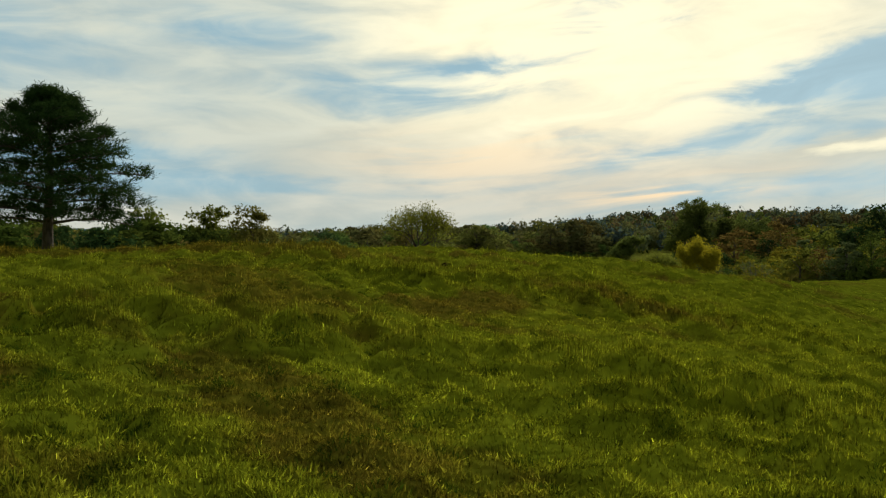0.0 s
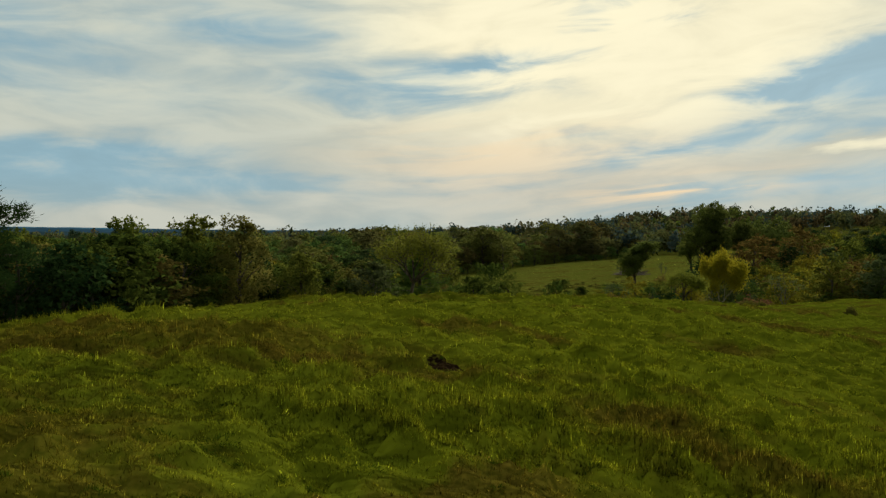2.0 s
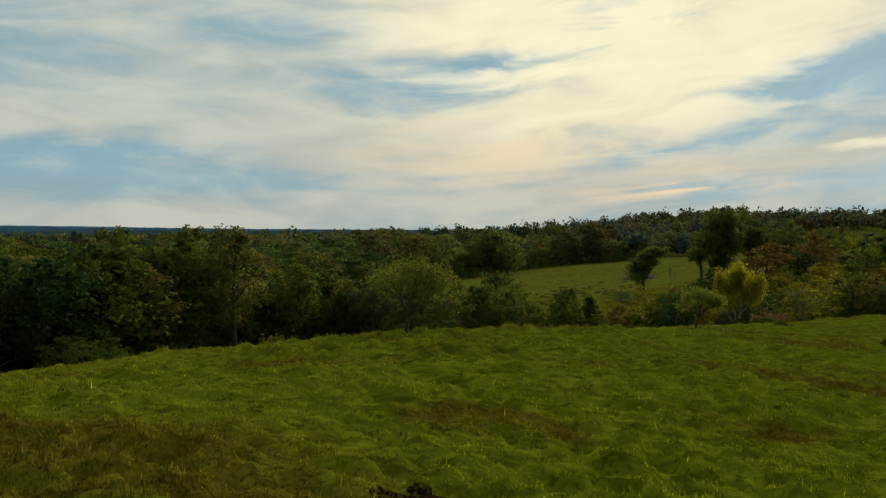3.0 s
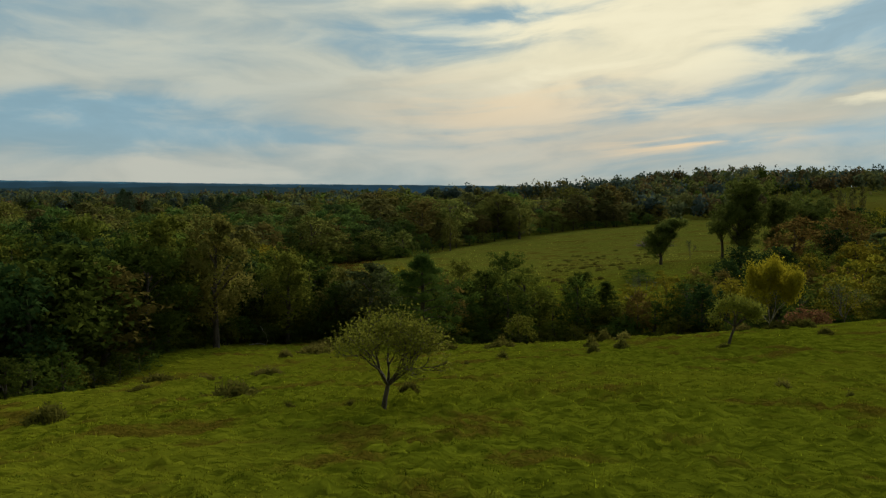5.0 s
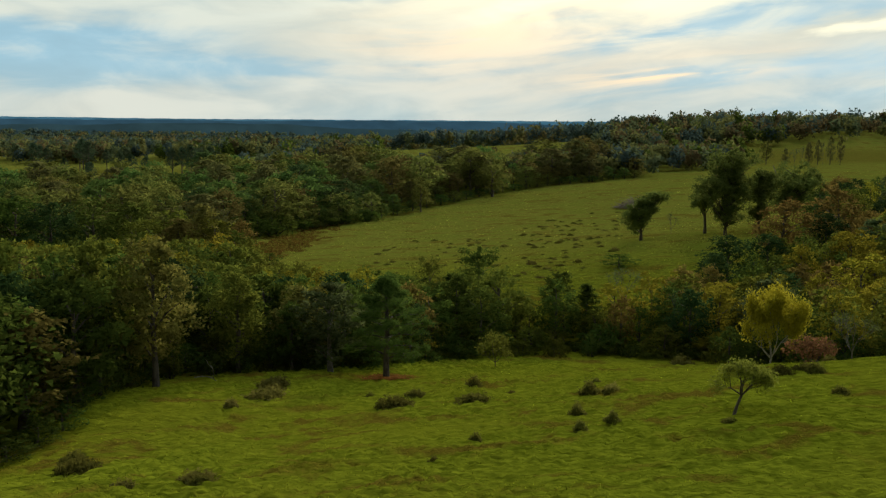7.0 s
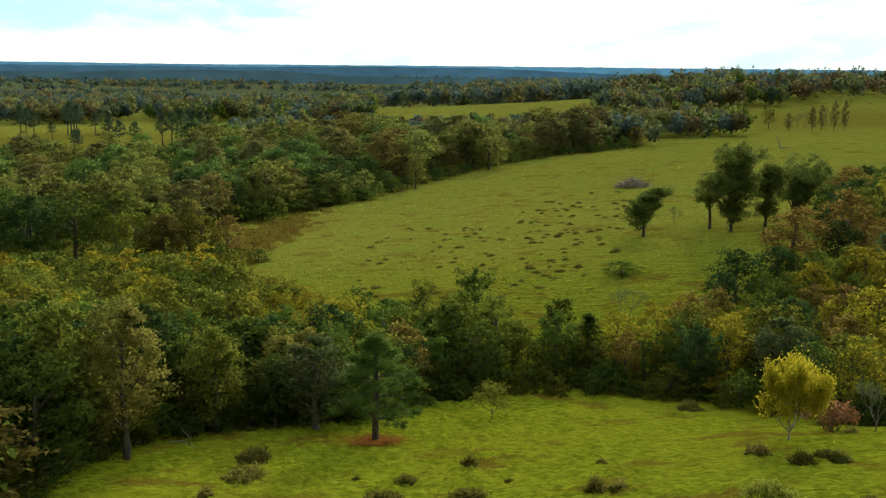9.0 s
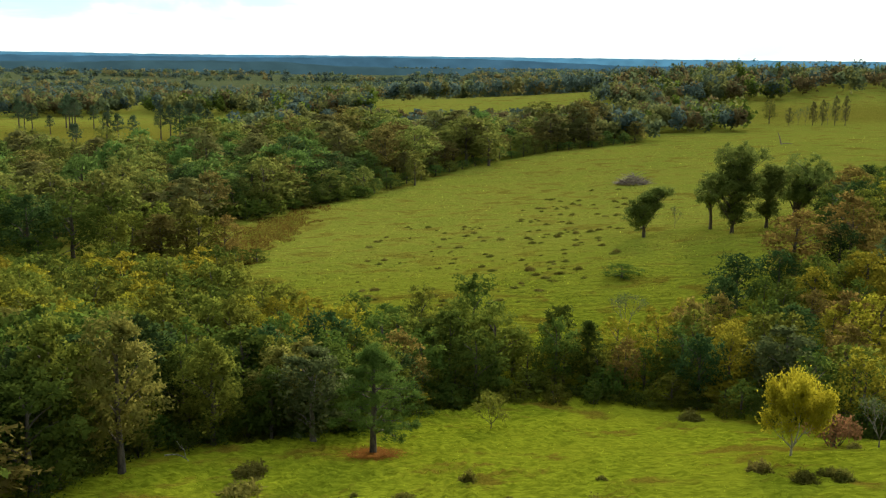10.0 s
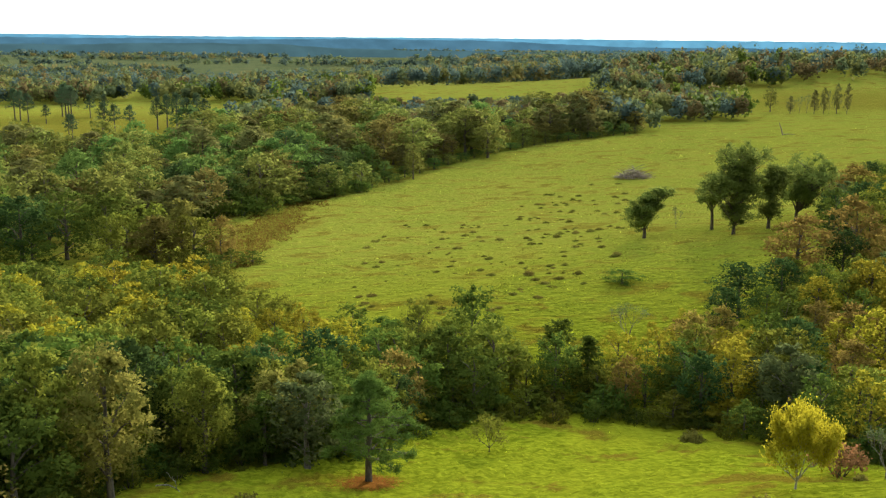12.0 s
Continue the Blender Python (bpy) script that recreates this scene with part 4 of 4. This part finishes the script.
BEYOND = [(64.0, 196.0, 12.0, 10.0, "yellow_a"), (72.0, 190.0, 12.5, 10.0, "yellow_a"), (58.0, 186.0, 8.0, 7.0, "rust_b"),
          (66.4, 237.0, 11.8, 13.0, "rust_b"), (80.0, 246.0, 12.5, 11.0, "rust_b"), (52.0, 222.0, 9.0, 9.0, "dark_a"), (60.0, 226.0, 8.0, 8.0, "dark_a"), (74.0, 236.0, 9.0, 8.0, "dark_a"),
          (-56.0, 279.0, 12.0, 12.0, "rust_a"), (-48.0, 281.0, 11.5, 12.0, "olive_b"), (-63.0, 283.0, 11.5, 12.0, "olive_a"), (-52.0, 286.0, 14.5, 10.0, "rust_a"), (-43.0, 284.0, 10.5, 8.0, "rust_b"), (-59.0, 288.0, 13.0, 12.0, "olive_b"), (-68.0, 288.0, 11.0, 10.0, "olive_b"),
          (-46.0, 231.0, 11.0, 9.0, "olive_b"), (-62.0, 236.0, 12.0, 8.0, "green_c"), (-32.0, 176.0, 12.0, 6.0, "green_b")]
taken = []
for x, y, h, w, key in HEROES + BEYOND:
    if 0 < x < 62 and y < 200:
        y, h = y + 5.5, h * 1.12
    taken.append((x, y, max(w, 4.0)))
    if key:
        plant(key, x, y, h, 0.8 * w, (x * 53 + y * 17) % 360)
rng = np.random.default_rng(5)
for gx in np.arange(-120, 130, 5.0):
    for gy in np.arange(96, 380, 5.0):
        x, y = gx + rng.uniform(-2.4, 2.4), gy + rng.uniform(-2.4, 2.4)
        lo, hi = near_line(x), float(np.interp(x, FARSIDE[:, 0], FARSIDE[:, 1]))
        if not lo + 2.5 < y < hi or abs(x) > 0.47 * (y - 20) + 14:
            continue
        if y > 235 and x > 60 and rng.random() < 0.35:
            continue
        if any((x - a) ** 2 + (y - b) ** 2 < (0.36 * c + 1.6) ** 2 for a, b, c in taken):
            continue
        depth = (y - lo) / (hi - lo)
        warm = grain(x / 17 + 40, y / 17)
        if x < -5:
            keys = ("olive_b", "yellow_a", "green_c", "olive_a", "olive_b", "yellow_a") if depth > 0.55 else ("green_a", "olive_a", "green_b", "dark_a", "rust_a", "green_c")
        elif x > 25:
            keys = ("yellow_a", "olive_b", "rust_b", "yellow_a", "green_c") if warm > 0.42 else ("dark_a", "grey_a", "green_c", "olive_b")
        else:
            keys = ("green_c", "dark_a", "olive_a", "green_b")
        key = keys[int(rng.integers(len(keys)))]
        h = rng.uniform(7.6, 11.6) if x < 20 else rng.uniform(7.0, 10.6)
        if depth > 0.7:
            h *= 0.82
        if x < -28:
            h = rng.uniform(11.0, 13.8)
        if x > 70:
            h *= 1.2
        plant(key, x, y, h, h * rng.uniform(0.55, 0.8), rng.uniform(0, 360))
        taken.append((x, y, 3.0))
for row in range(3):
    for x in np.arange(-31, 66, 4.2):
        x = x + rng.uniform(-1.6, 1.6)
        y = near_line(x) + 2.0 + row * 4.0 + rng.uniform(-1.2, 1.2)
        if x < -6 or x > 40 or row == 0:
            plant(("bush_a", "bush_b", "bush_a", "shrub_green")[int(rng.integers(4))], x, y, rng.uniform(2.6, 4.8), rng.uniform(4.0, 5.6), rng.uniform(0, 360))
        else:
            plant(("bush_a", "bush_b", "bush_c")[int(rng.integers(3))], x, y, rng.uniform(3.5, 6.5), rng.uniform(4.2, 6.0), rng.uniform(0, 360))
for y in np.arange(114, 154, 4.0):
    plant(("bush_a", "bush_b")[int(rng.integers(2))], -34.0 + (y - 114) * 0.08 + rng.uniform(-1.5, 1.0), y, rng.uniform(2.2, 4.4), rng.uniform(3.4, 4.4), rng.uniform(0, 360))
for x in np.arange(-30, 62, 3.0):
    y = near_line(x) + rng.uniform(0.2, 3.0)
    plant(("shrub_green", "shrub_olive", "shrub_olive")[int(rng.integers(3))], x + rng.uniform(-1, 1), y, rng.uniform(1.2, 3.0), rng.uniform(2.6, 4.6), rng.uniform(0, 360))

for x, y, h, w in ((-64, 277, 5.0, 7), (-58, 275, 4.4, 7), (-52, 275, 5.2, 8), (-46, 277, 5.0, 7), (-40, 280, 4.0, 6), (-36, 283, 3.0, 5)):
    plant("bush_b" if x < -50 else "bush_a", x, y, h, w, x * 41 % 360)

# ---- the far meadow ----
stand("oak_leaning", 48.9, 281.1)
stand("oak_tall", 66.7, 276.3)
stand("oak_slim", 64.2, 284.0)
stand("oak_narrow", 75.1, 279.5)
stand("oak_round", 83.4, 286.5)
plant("bare", 58.0, 291.0, 5.0, 2.4, 0, "spindly bare sapling standing in the far meadow")
plant("bush_a", 37.0, 242.0, 2.6, 6.4, 20, "dark round bush in the far meadow")
plant("bare", 33.0, 214.0, 6.5, 5.0, 120, "pale leafless tree behind the creek wood")
plant("far_yellow", 24.0, 446.0, 12.4, 11.6, 0)
plant("far_yellow", -3.0, 406.0, 12.0, 6.0, 90)

rng = np.random.default_rng(8)
spots = 0
while spots < 190:
    x, y = rng.uniform(-25, 62), rng.uniform(228, 400)
    if y < np.interp(x, FARSIDE[:, 0], FARSIDE[:, 1]) + 6 or abs(x - (8 + (y - 250) * 0.20)) > 30 or grain(x / 9 + 3, y / 8) < 0.45 or y > 330 + x:
        continue
    w = rng.uniform(0.6, 2.0)
    plant("shrub_dark" if rng.random() < 0.7 else "shrub_dry", x, y, w * rng.uniform(0.25, 0.45), w, rng.uniform(0, 360), "dark weed clump in the far meadow")
    spots += 1
for x, y, h, w, key in ((196, 584, 12, 3.6, "far_tall"), (190, 588, 9, 4, "bare"), (200, 582, 13, 3.4, "far_tall"), (186, 590, 9, 3.6, "far_tall"), (205, 578, 15, 3.6, "far_tall"), (193, 586, 10, 3.2, "bare"), (209, 575, 15, 3.2, "far_tall"), (202, 580, 12, 3.0, "bare"), (181, 606, 13, 6, "far_yellow")):
    plant(key, x, y, h, w, x * 7 % 360)

# ---- woods beyond the meadow ----
EDGE = np.array([(-200, 300), (-88, 300), (-72, 306), (-52, 330), (-47, 344), (-38, 363), (-15, 392), (0, 420), (24, 454), (57, 482), (90, 497), (100, 540)], float)
rng = np.random.default_rng(6)
for gx in np.arange(-180, 100, 9.6):
    for gy in np.arange(298, 520, 9.6):
        x, y = gx + rng.uniform(-4.8, 4.8), gy + rng.uniform(-4.8, 4.8)
        lo = float(np.interp(x, EDGE[:, 0], EDGE[:, 1])) + 3
        if y < lo or abs(x) > 0.44 * (y - 40) + 12 or (x < -96 and y > 452):
            continue
        keys = ("far_green", "far_green", "far_olive", "far_tall", "far_olive", "far_rust", "far_yellow") if grain(x / 22 + 8, y / 22) > 0.38 else ("far_dark", "far_green", "far_olive", "far_dark")
        if y > 405 and x > -60:
            keys = ("far_tall", "far_olive", "far_yellow", "far_green", "far_rust", "far_tall")
        key = keys[int(rng.integers(len(keys)))]
        h = (7.5 + 9.5 * rng.random() ** 1.3) * (0.6 if y < lo + 6 and x > -45 else 1.0) * (1.12 if y > 380 else 1.0)
        plant(key, x, y, h, min(14.0, h * rng.uniform(0.62, 1.05)), rng.uniform(0, 360))
for x, y, h, w in ((-33, 372, 4.0, 9), (-27, 378, 4.2, 9), (-20, 384, 3.6, 8), (-40, 366, 5.0, 10), (-46, 352, 6.5, 13), (-50, 346, 6.0, 12), (-56, 338, 7.0, 12)):
    plant("shrub_green", x, y, h, w, x * 13 % 360, "broad rounded green thicket at the meadow's edge")
for x, y, h, w, key in ((-98, 293, 16, 13, "green_a"), (-88, 288, 15, 12, "dark_a"), (-79, 291, 16, 13, "green_c"), (-72, 298, 14, 12, "green_a"), (-107, 299, 17, 14, "dark_a"), (-116, 292, 15, 13, "green_c"), (-84, 284, 7, 10, "bush_a"), (-94, 286, 7, 10, "bush_a")):
    plant(key, x, y, h, w, x * 29 % 360)
for x in np.arange(-36, 92, 5.0):
    plant("far_olive" if rng.random() < 0.5 else "far_green", x, float(np.interp(x, EDGE[:, 0], EDGE[:, 1])) + rng.uniform(0, 2.5), rng.uniform(2.5, 5.5), rng.uniform(5, 8), rng.uniform(0, 360))
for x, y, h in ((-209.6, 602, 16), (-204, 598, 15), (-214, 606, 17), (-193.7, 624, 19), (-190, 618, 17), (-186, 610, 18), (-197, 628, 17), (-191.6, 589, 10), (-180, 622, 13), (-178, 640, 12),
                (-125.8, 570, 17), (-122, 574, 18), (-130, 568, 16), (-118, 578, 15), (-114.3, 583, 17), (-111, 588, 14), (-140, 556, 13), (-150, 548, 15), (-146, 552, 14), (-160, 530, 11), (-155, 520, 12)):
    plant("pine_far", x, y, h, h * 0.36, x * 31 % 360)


# ---- woods too far to count ----
def woods(name, label, places, per, leaf_size, mat):
    """Many far crowns as one mesh: places of (x, y, height, width)."""
    r = np.random.default_rng(len(places))
    pl = np.array(places)
    z = land(pl[:, 0], pl[:, 1])
    lobes = 7
    k = per // lobes
    at = r.normal(size=(len(pl), lobes, 3)) * [0.24, 0.24, 0.22] + [0, 0, 0.02]
    c = unit(r, len(pl) * lobes * k).reshape(len(pl), lobes, k, 3) * r.uniform(0.72, 1.02, (len(pl), lobes, k, 1)) * r.uniform(0.36, 0.62, (len(pl), lobes, 1, 1))
    c = (at[:, :, None] + c).reshape(len(pl), -1, 3)
    p = np.stack([pl[:, None, 0] + c[..., 0] * pl[:, None, 3] / 1.6, pl[:, None, 1] + c[..., 1] * pl[:, None, 3] / 1.6,
                  z[:, None] + pl[:, None, 2] * (0.52 + 0.50 * c[..., 2])], -1).reshape(-1, 3)
    hearts = np.stack([np.repeat(pl[:, 0], lobes * k), np.repeat(pl[:, 1], lobes * k), np.repeat(z + 0.35 * pl[:, 2], lobes * k)], -1)
    t = leaves(r, p, leaf_size, 0.3, 0.9)[0].reshape(-1, 3, 3)
    own = length1(np.cross(t[:, 1] - t[:, 0], t[:, 2] - t[:, 0]))
    out = length1(p - hearts)
    t = np.where(((own * out).sum(1) < 0)[:, None, None], t[:, ::-1], t)
    return tagged(new(name, mesh_from(name, t.reshape(-1, 3), np.arange(3 * len(t)).reshape(-1, 3), mat, False, np.repeat(out, 3, 0))), label, "woods", kind="stuff")


rng = np.random.default_rng(7)
mid, back = [], []
for _ in range(26000):
    y = rng.uniform(500, 1250)
    x = rng.uniform(-0.47, 0.47) * y
    left_field = x < -92 and 440 < y < 715 and y > 452
    back_field = (-34 - (y - 690) * 0.05 < x < 100 + (y - 690) * 0.28) and 668 < y < 806
    right_field = x > 100 and y < 540 or (x > 150 and y < 700 + (x - 150) * 0.3)
    if left_field or back_field or right_field:
        continue
    if y > 930 and x < 0.02 * y and grain(x / 110 + 5, y / 60) < 0.62:
        continue
    if len(mid) < 3600:
        tall = 4 * math.exp(-((x - 190) / 110) ** 2 - ((y - 830) / 150) ** 2)
        if 540 < y < 690 and -70 < x < 110:
            tall = -6
        mid.append((x, y, rng.uniform(11, 16) + tall, rng.uniform(8, 13)))
for _ in range(12000):
    y = rng.uniform(1150, 3200)
    x = rng.uniform(-0.5, 0.5) * y
    if grain(x / 200 + 9, y / 100) > (0.60 if x < 0.04 * y else 0.25) and len(back) < 5000:
        back.append((x, y, rng.uniform(8, 15), rng.uniform(10, 22)))
# beyond 800 m more crowns take the leaf colour with blue haze painted in
for near, mixture in ((True, ((0, 0.10, "green"), (0.10, 0.34, "far"), (0.34, 0.64, "far_olive"), (0.64, 0.86, "far_brown"), (0.86, 1.0, "haze_blue"))),
                      (False, ((0, 0.42, "haze_blue"), (0.42, 0.72, "far"), (0.72, 0.88, "far_olive"), (0.88, 1.0, "far_brown")))):
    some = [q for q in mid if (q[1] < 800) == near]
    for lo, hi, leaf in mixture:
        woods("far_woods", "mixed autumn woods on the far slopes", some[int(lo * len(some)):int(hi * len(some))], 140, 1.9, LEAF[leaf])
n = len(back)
for lo, hi, leaf in ((0, 0.5, "haze_blue"), (0.5, 0.8, "far"), (0.8, 1.0, "far_brown")):
    woods("far_woods", "haze-blue woods on the distant plain", back[int(lo * n):int(hi * n)], 42, 3.6, LEAF[leaf])


# ---- grass ----
rng = np.random.default_rng(9)


def scatter(n, y0, y1, power=1.0):
    y = y0 + (y1 - y0) * rng.random(n) ** power
    u = np.where(rng.random(n) < 0.82, rng.uniform(-0.5, 0.5, n), rng.normal(size=n) * 0.42)
    return u * np.maximum(9.0, y + 1.0), y


def swath(name, label, n, y0, y1, power, length, width, mat, seed, where=None):
    """Short grass, leaning together as wind and feet have laid it, longer on the hummocks."""
    x, y = scatter(n, y0, y1, power)
    if where is not None:
        ok = where(x, y)
        x, y = x[ok], y[ok]
    r = np.random.default_rng(seed)
    n = len(x)
    t = tussock(x, y)
    a = r.uniform(0, 6.283, n)
    tilt = np.clip(np.abs(r.normal(size=n)) * 0.85, 0.0, 1.35)
    ln = length * r.uniform(0.45, 1.25, n) * np.clip(0.9 + 3.2 * t, 0.55, 1.6) * np.where(r.random(n) > 0.985, 1.5, 1.0)
    side = np.stack([-np.sin(a), np.cos(a), 0 * a], -1) * (width * r.uniform(0.7, 1.3, n))[:, None]
    root = np.stack([x, y, surface(x, y) - 0.004], -1)
    tip = root + np.stack([np.cos(a) * np.sin(tilt), np.sin(a) * np.sin(tilt), np.cos(tilt)], -1) * ln[:, None]
    v = np.stack([root - side, root + side, tip], 1).reshape(-1, 3)
    up = np.stack([0.40 * r.normal(size=n) - (tussock(x + 0.09, y) - tussock(x - 0.09, y)) / 0.18, 0.40 * r.normal(size=n) - (tussock(x, y + 0.09) - tussock(x, y - 0.09)) / 0.18, np.ones(n)], -1)
    return tagged(new(name, mesh_from(name, v, np.arange(3 * n).reshape(-1, 3), mat, False, np.repeat(length1(up), 3, 0))), label, "grass", kind="stuff")


def tussocks(name, label, n, y0, y1, power, per, size, mat, seed, where=None):
    """Rounded tussocks that stand out of the sward, their blades bristling from a low dome."""
    cx, cy = scatter(n, y0, y1, power)
    r = np.random.default_rng(seed)
    keep = grain(cx / 2.3 + 0.3 * cy, cy / 1.3 + 5) + 0.7 * r.random(n) > 0.68
    if where is not None:
        keep &= where(cx, cy)
    cx, cy = cx[keep], cy[keep]
    m = len(cx)
    radius = np.repeat(size * r.uniform(0.45, 1.5, m) ** 1.3, per)
    flat = np.repeat(r.uniform(0.35, 0.75, m), per)
    wide = np.repeat(r.uniform(0.9, 2.0, m), per)
    a, q = r.uniform(0, 6.283, m * per), np.sqrt(r.random(m * per))
    ox, oy, oz = np.cos(a) * q * radius * wide, np.sin(a) * q * radius, np.sqrt(1.0 - 0.96 * q * q) * radius * flat
    x, y = np.repeat(cx, per) + ox, np.repeat(cy, per) + oy
    out = length1(np.stack([np.cos(a) * q * 1.1, np.sin(a) * q * 1.1, 0.30 + 0.75 * np.sqrt(1 - q * q)], -1))
    way = length1(out + r.normal(size=(m * per, 3)) * 0.45 + [0, 0, 0.35])
    ln = (0.035 + 0.20 * radius) * r.uniform(0.5, 1.3, m * per)
    side = length1(np.cross(way, out + 0.5 * unit(r, m * per))) * (0.004 + 0.018 * radius[:, None]) * r.uniform(0.7, 1.3, (m * per, 1))
    root = np.stack([x, y, surface(x, y) + oz - 0.012], -1)
    t = np.stack([root - side, root + side, root + way * ln[:, None]], 1)
    own = np.cross(t[:, 1] - t[:, 0], t[:, 2] - t[:, 0])
    v = np.where(((own * out).sum(1) < 0)[:, None, None], t[:, ::-1], t).reshape(-1, 3)
    return tagged(new(name, mesh_from(name, v, np.arange(3 * m * per).reshape(-1, 3), mat, False, np.repeat(out, 3, 0))), label, "grass", kind="stuff")


tussocks("grass_tussock", "dense green tussocks in the hill pasture", 15000, 10.0, 60, 1.25, 42, 0.12, BLADE, 21)
tussocks("rush_tussock", "small dark green tussocks between the grass", 1900, 10.0, 70, 1.25, 80, 0.12, DARK_BLADE, 23)
tussocks("grass_tussock", "coarse tussocks on the lower slope", 4200, 52, 178, 1.0, 20, 0.22, BLADE, 22)
tussocks("rush_tussock", "dark tussocks scattered over the lower slope", 800, 60, 178, 1.0, 40, 0.26, DARK_BLADE, 24)
tidy = lambda x, y: np.hypot((x - 0.1) / 0.85, (y - 38.75) / 0.8) + 0.8 * (grain(x / 0.2, y / 0.2) - 0.5) > 1.0
swath("grass", "short green pasture grass on the hill", 430000, 10.0, 38, 1.25, 0.130, 0.0062, BLADE, 1, tidy)
swath("grass", "green pasture grass on the crest", 380000, 31, 90, 1.4, 0.15, 0.0095, BLADE, 2, tidy)
swath("grass", "green grass on the lower slope", 120000, 80, 190, 1.0, 0.17, 0.024, BLADE, 3, lambda x, y: np.array([q < near_line(p) + 1 for p, q in zip(x, y)]))
swath("dry_grass", "tawny dry grass along the edge of the far meadow", 420000, 262, 420, 1.0, 0.7, 0.09, DRYBLADE, 6,
      lambda x, y: np.hypot((x + 39.5 - 0.1 * (y - 322)) / 8.5, (y - 322) / 52) + 0.9 * (grain(x / 4, y / 5) - 0.5) < 0.95)
swath("grass", "coarse grass in the far meadow", 260000, 205, 490, 1.2, 0.42, 0.07, BLADE, 4, lambda x, y: (grain(x / 2.6, y / 1.9) > 0.56) & (y > np.interp(x, FARSIDE[:, 0], FARSIDE[:, 1])) & ((y < np.interp(x, EDGE[:, 0], EDGE[:, 1])) | (x > 92)))

in_meadow = lambda x, y: (y > np.interp(x, FARSIDE[:, 0], FARSIDE[:, 1]) + 3) & ((y < np.interp(x, EDGE[:, 0], EDGE[:, 1]) - 3) | (x > 92)) & (x > -0.16 * (y - 200) - 22)
tussocks("grass_tussock", "coarse green tussocks in the far meadow", 15000, 205, 470, 1.1, 16, 0.42, BLADE, 25, in_meadow)
tussocks("rush_tussock", "dark tussocks scattered in the far meadow", 9000, 212, 450, 1.15, 14, 0.34, DARK_BLADE, 26, in_meadow)


def litter(name, label, cx, cy, r0, n, size, mat, seed):
    """Loose dead needles lying round a trunk, thinning outwards."""
    r = np.random.default_rng(seed)
    x, y = cx + r.normal(size=n) * r0, cy + r.normal(size=n) * r0 * 0.8
    p = np.stack([x, y, surface(x, y) + r.uniform(0.03, 0.16, n)], -1)
    d = unit(r, n) * [1, 1, 0.25]
    e = np.cross(d, [[0, 0, 1.0]]) * 0.45
    v = np.stack([p - e * size, p + e * size, p + d * size], 1).reshape(-1, 3)
    return tagged(new(name, mesh_from(name, v, np.arange(3 * n).reshape(-1, 3), mat)), label, "litter", kind="stuff")


litter("needle_litter", "rust-brown fallen needles under the young pine", -3.5, 160.2, 1.25, 5000, 0.16, LITTER, 3)


def sticks(seed, n, w, d, h, length, rad):
    """A heap of dead branches."""
    r = np.random.default_rng(seed)
    out = []
    for _ in range(n):
        k = math.sqrt(r.random())
        a, t = r.uniform(0, 6.28), r.uniform(0, 6.28)
        p = np.array([math.cos(a) * k * w / 2, math.sin(a) * k * d / 2, h * (1 - k) * r.uniform(0.3, 1.1)])
        q = np.array([math.cos(t), math.sin(t), r.uniform(-0.15, 0.55)]) * length * r.uniform(0.5, 1.2)
        out.append(tube([p, p + q * 0.5 + [0, 0, 0.08], p + q], [rad, rad * 0.7, rad * 0.3], 5))
    return join(out)


DEADWOOD = bark_material("dead_wood", (0.10, 0.075, 0.065), (0.26, 0.21, 0.19))
pile = thing("brush_pile", [("brushwood", sticks(61, 340, 11, 6, 3.6, 2.8, 0.08), DEADWOOD, True)], "heap of grey-pink dead branches in the far meadow", "brush pile")
pile.matrix_basis = pose(67.4, 389.0, floor_z(67.4, 389.0))
r = np.random.default_rng(62)
tubes, tips = [], []
branch(r, (0, 0, 0), (1.0, -0.1, 0.22), 2.6, 0.075, 2, tubes, tips, 0.8, 0.05, 0.16)
fallen = thing("fallen_branch", [("limb", join(tubes), PALEBARK, True)], "bleached fallen branch at the edge of the wood", "branch")
fallen.matrix_basis = pose(-24.6, 159.2, floor_z(-24.6, 159.2) + 0.1, 0, 0, 15)
snag = thing("dead_snag", [("trunk", join([tube([(0, 0, -0.3), (-0.7, 0, 2.4), (-1.7, 0, 4.8)], [0.3, 0.24, 0.1], 7), tube([(0.3, 0, 0.4), (2.5, 0.3, 0.5), (5.2, 0.2, 0.2)], [0.2, 0.14, 0.06], 6)]), DEADWOOD, True)], "leaning grey dead tree stump with a fallen limb", "dead tree")
snag.matrix_basis = pose(142.0, 470.0, floor_z(142.0, 470.0))
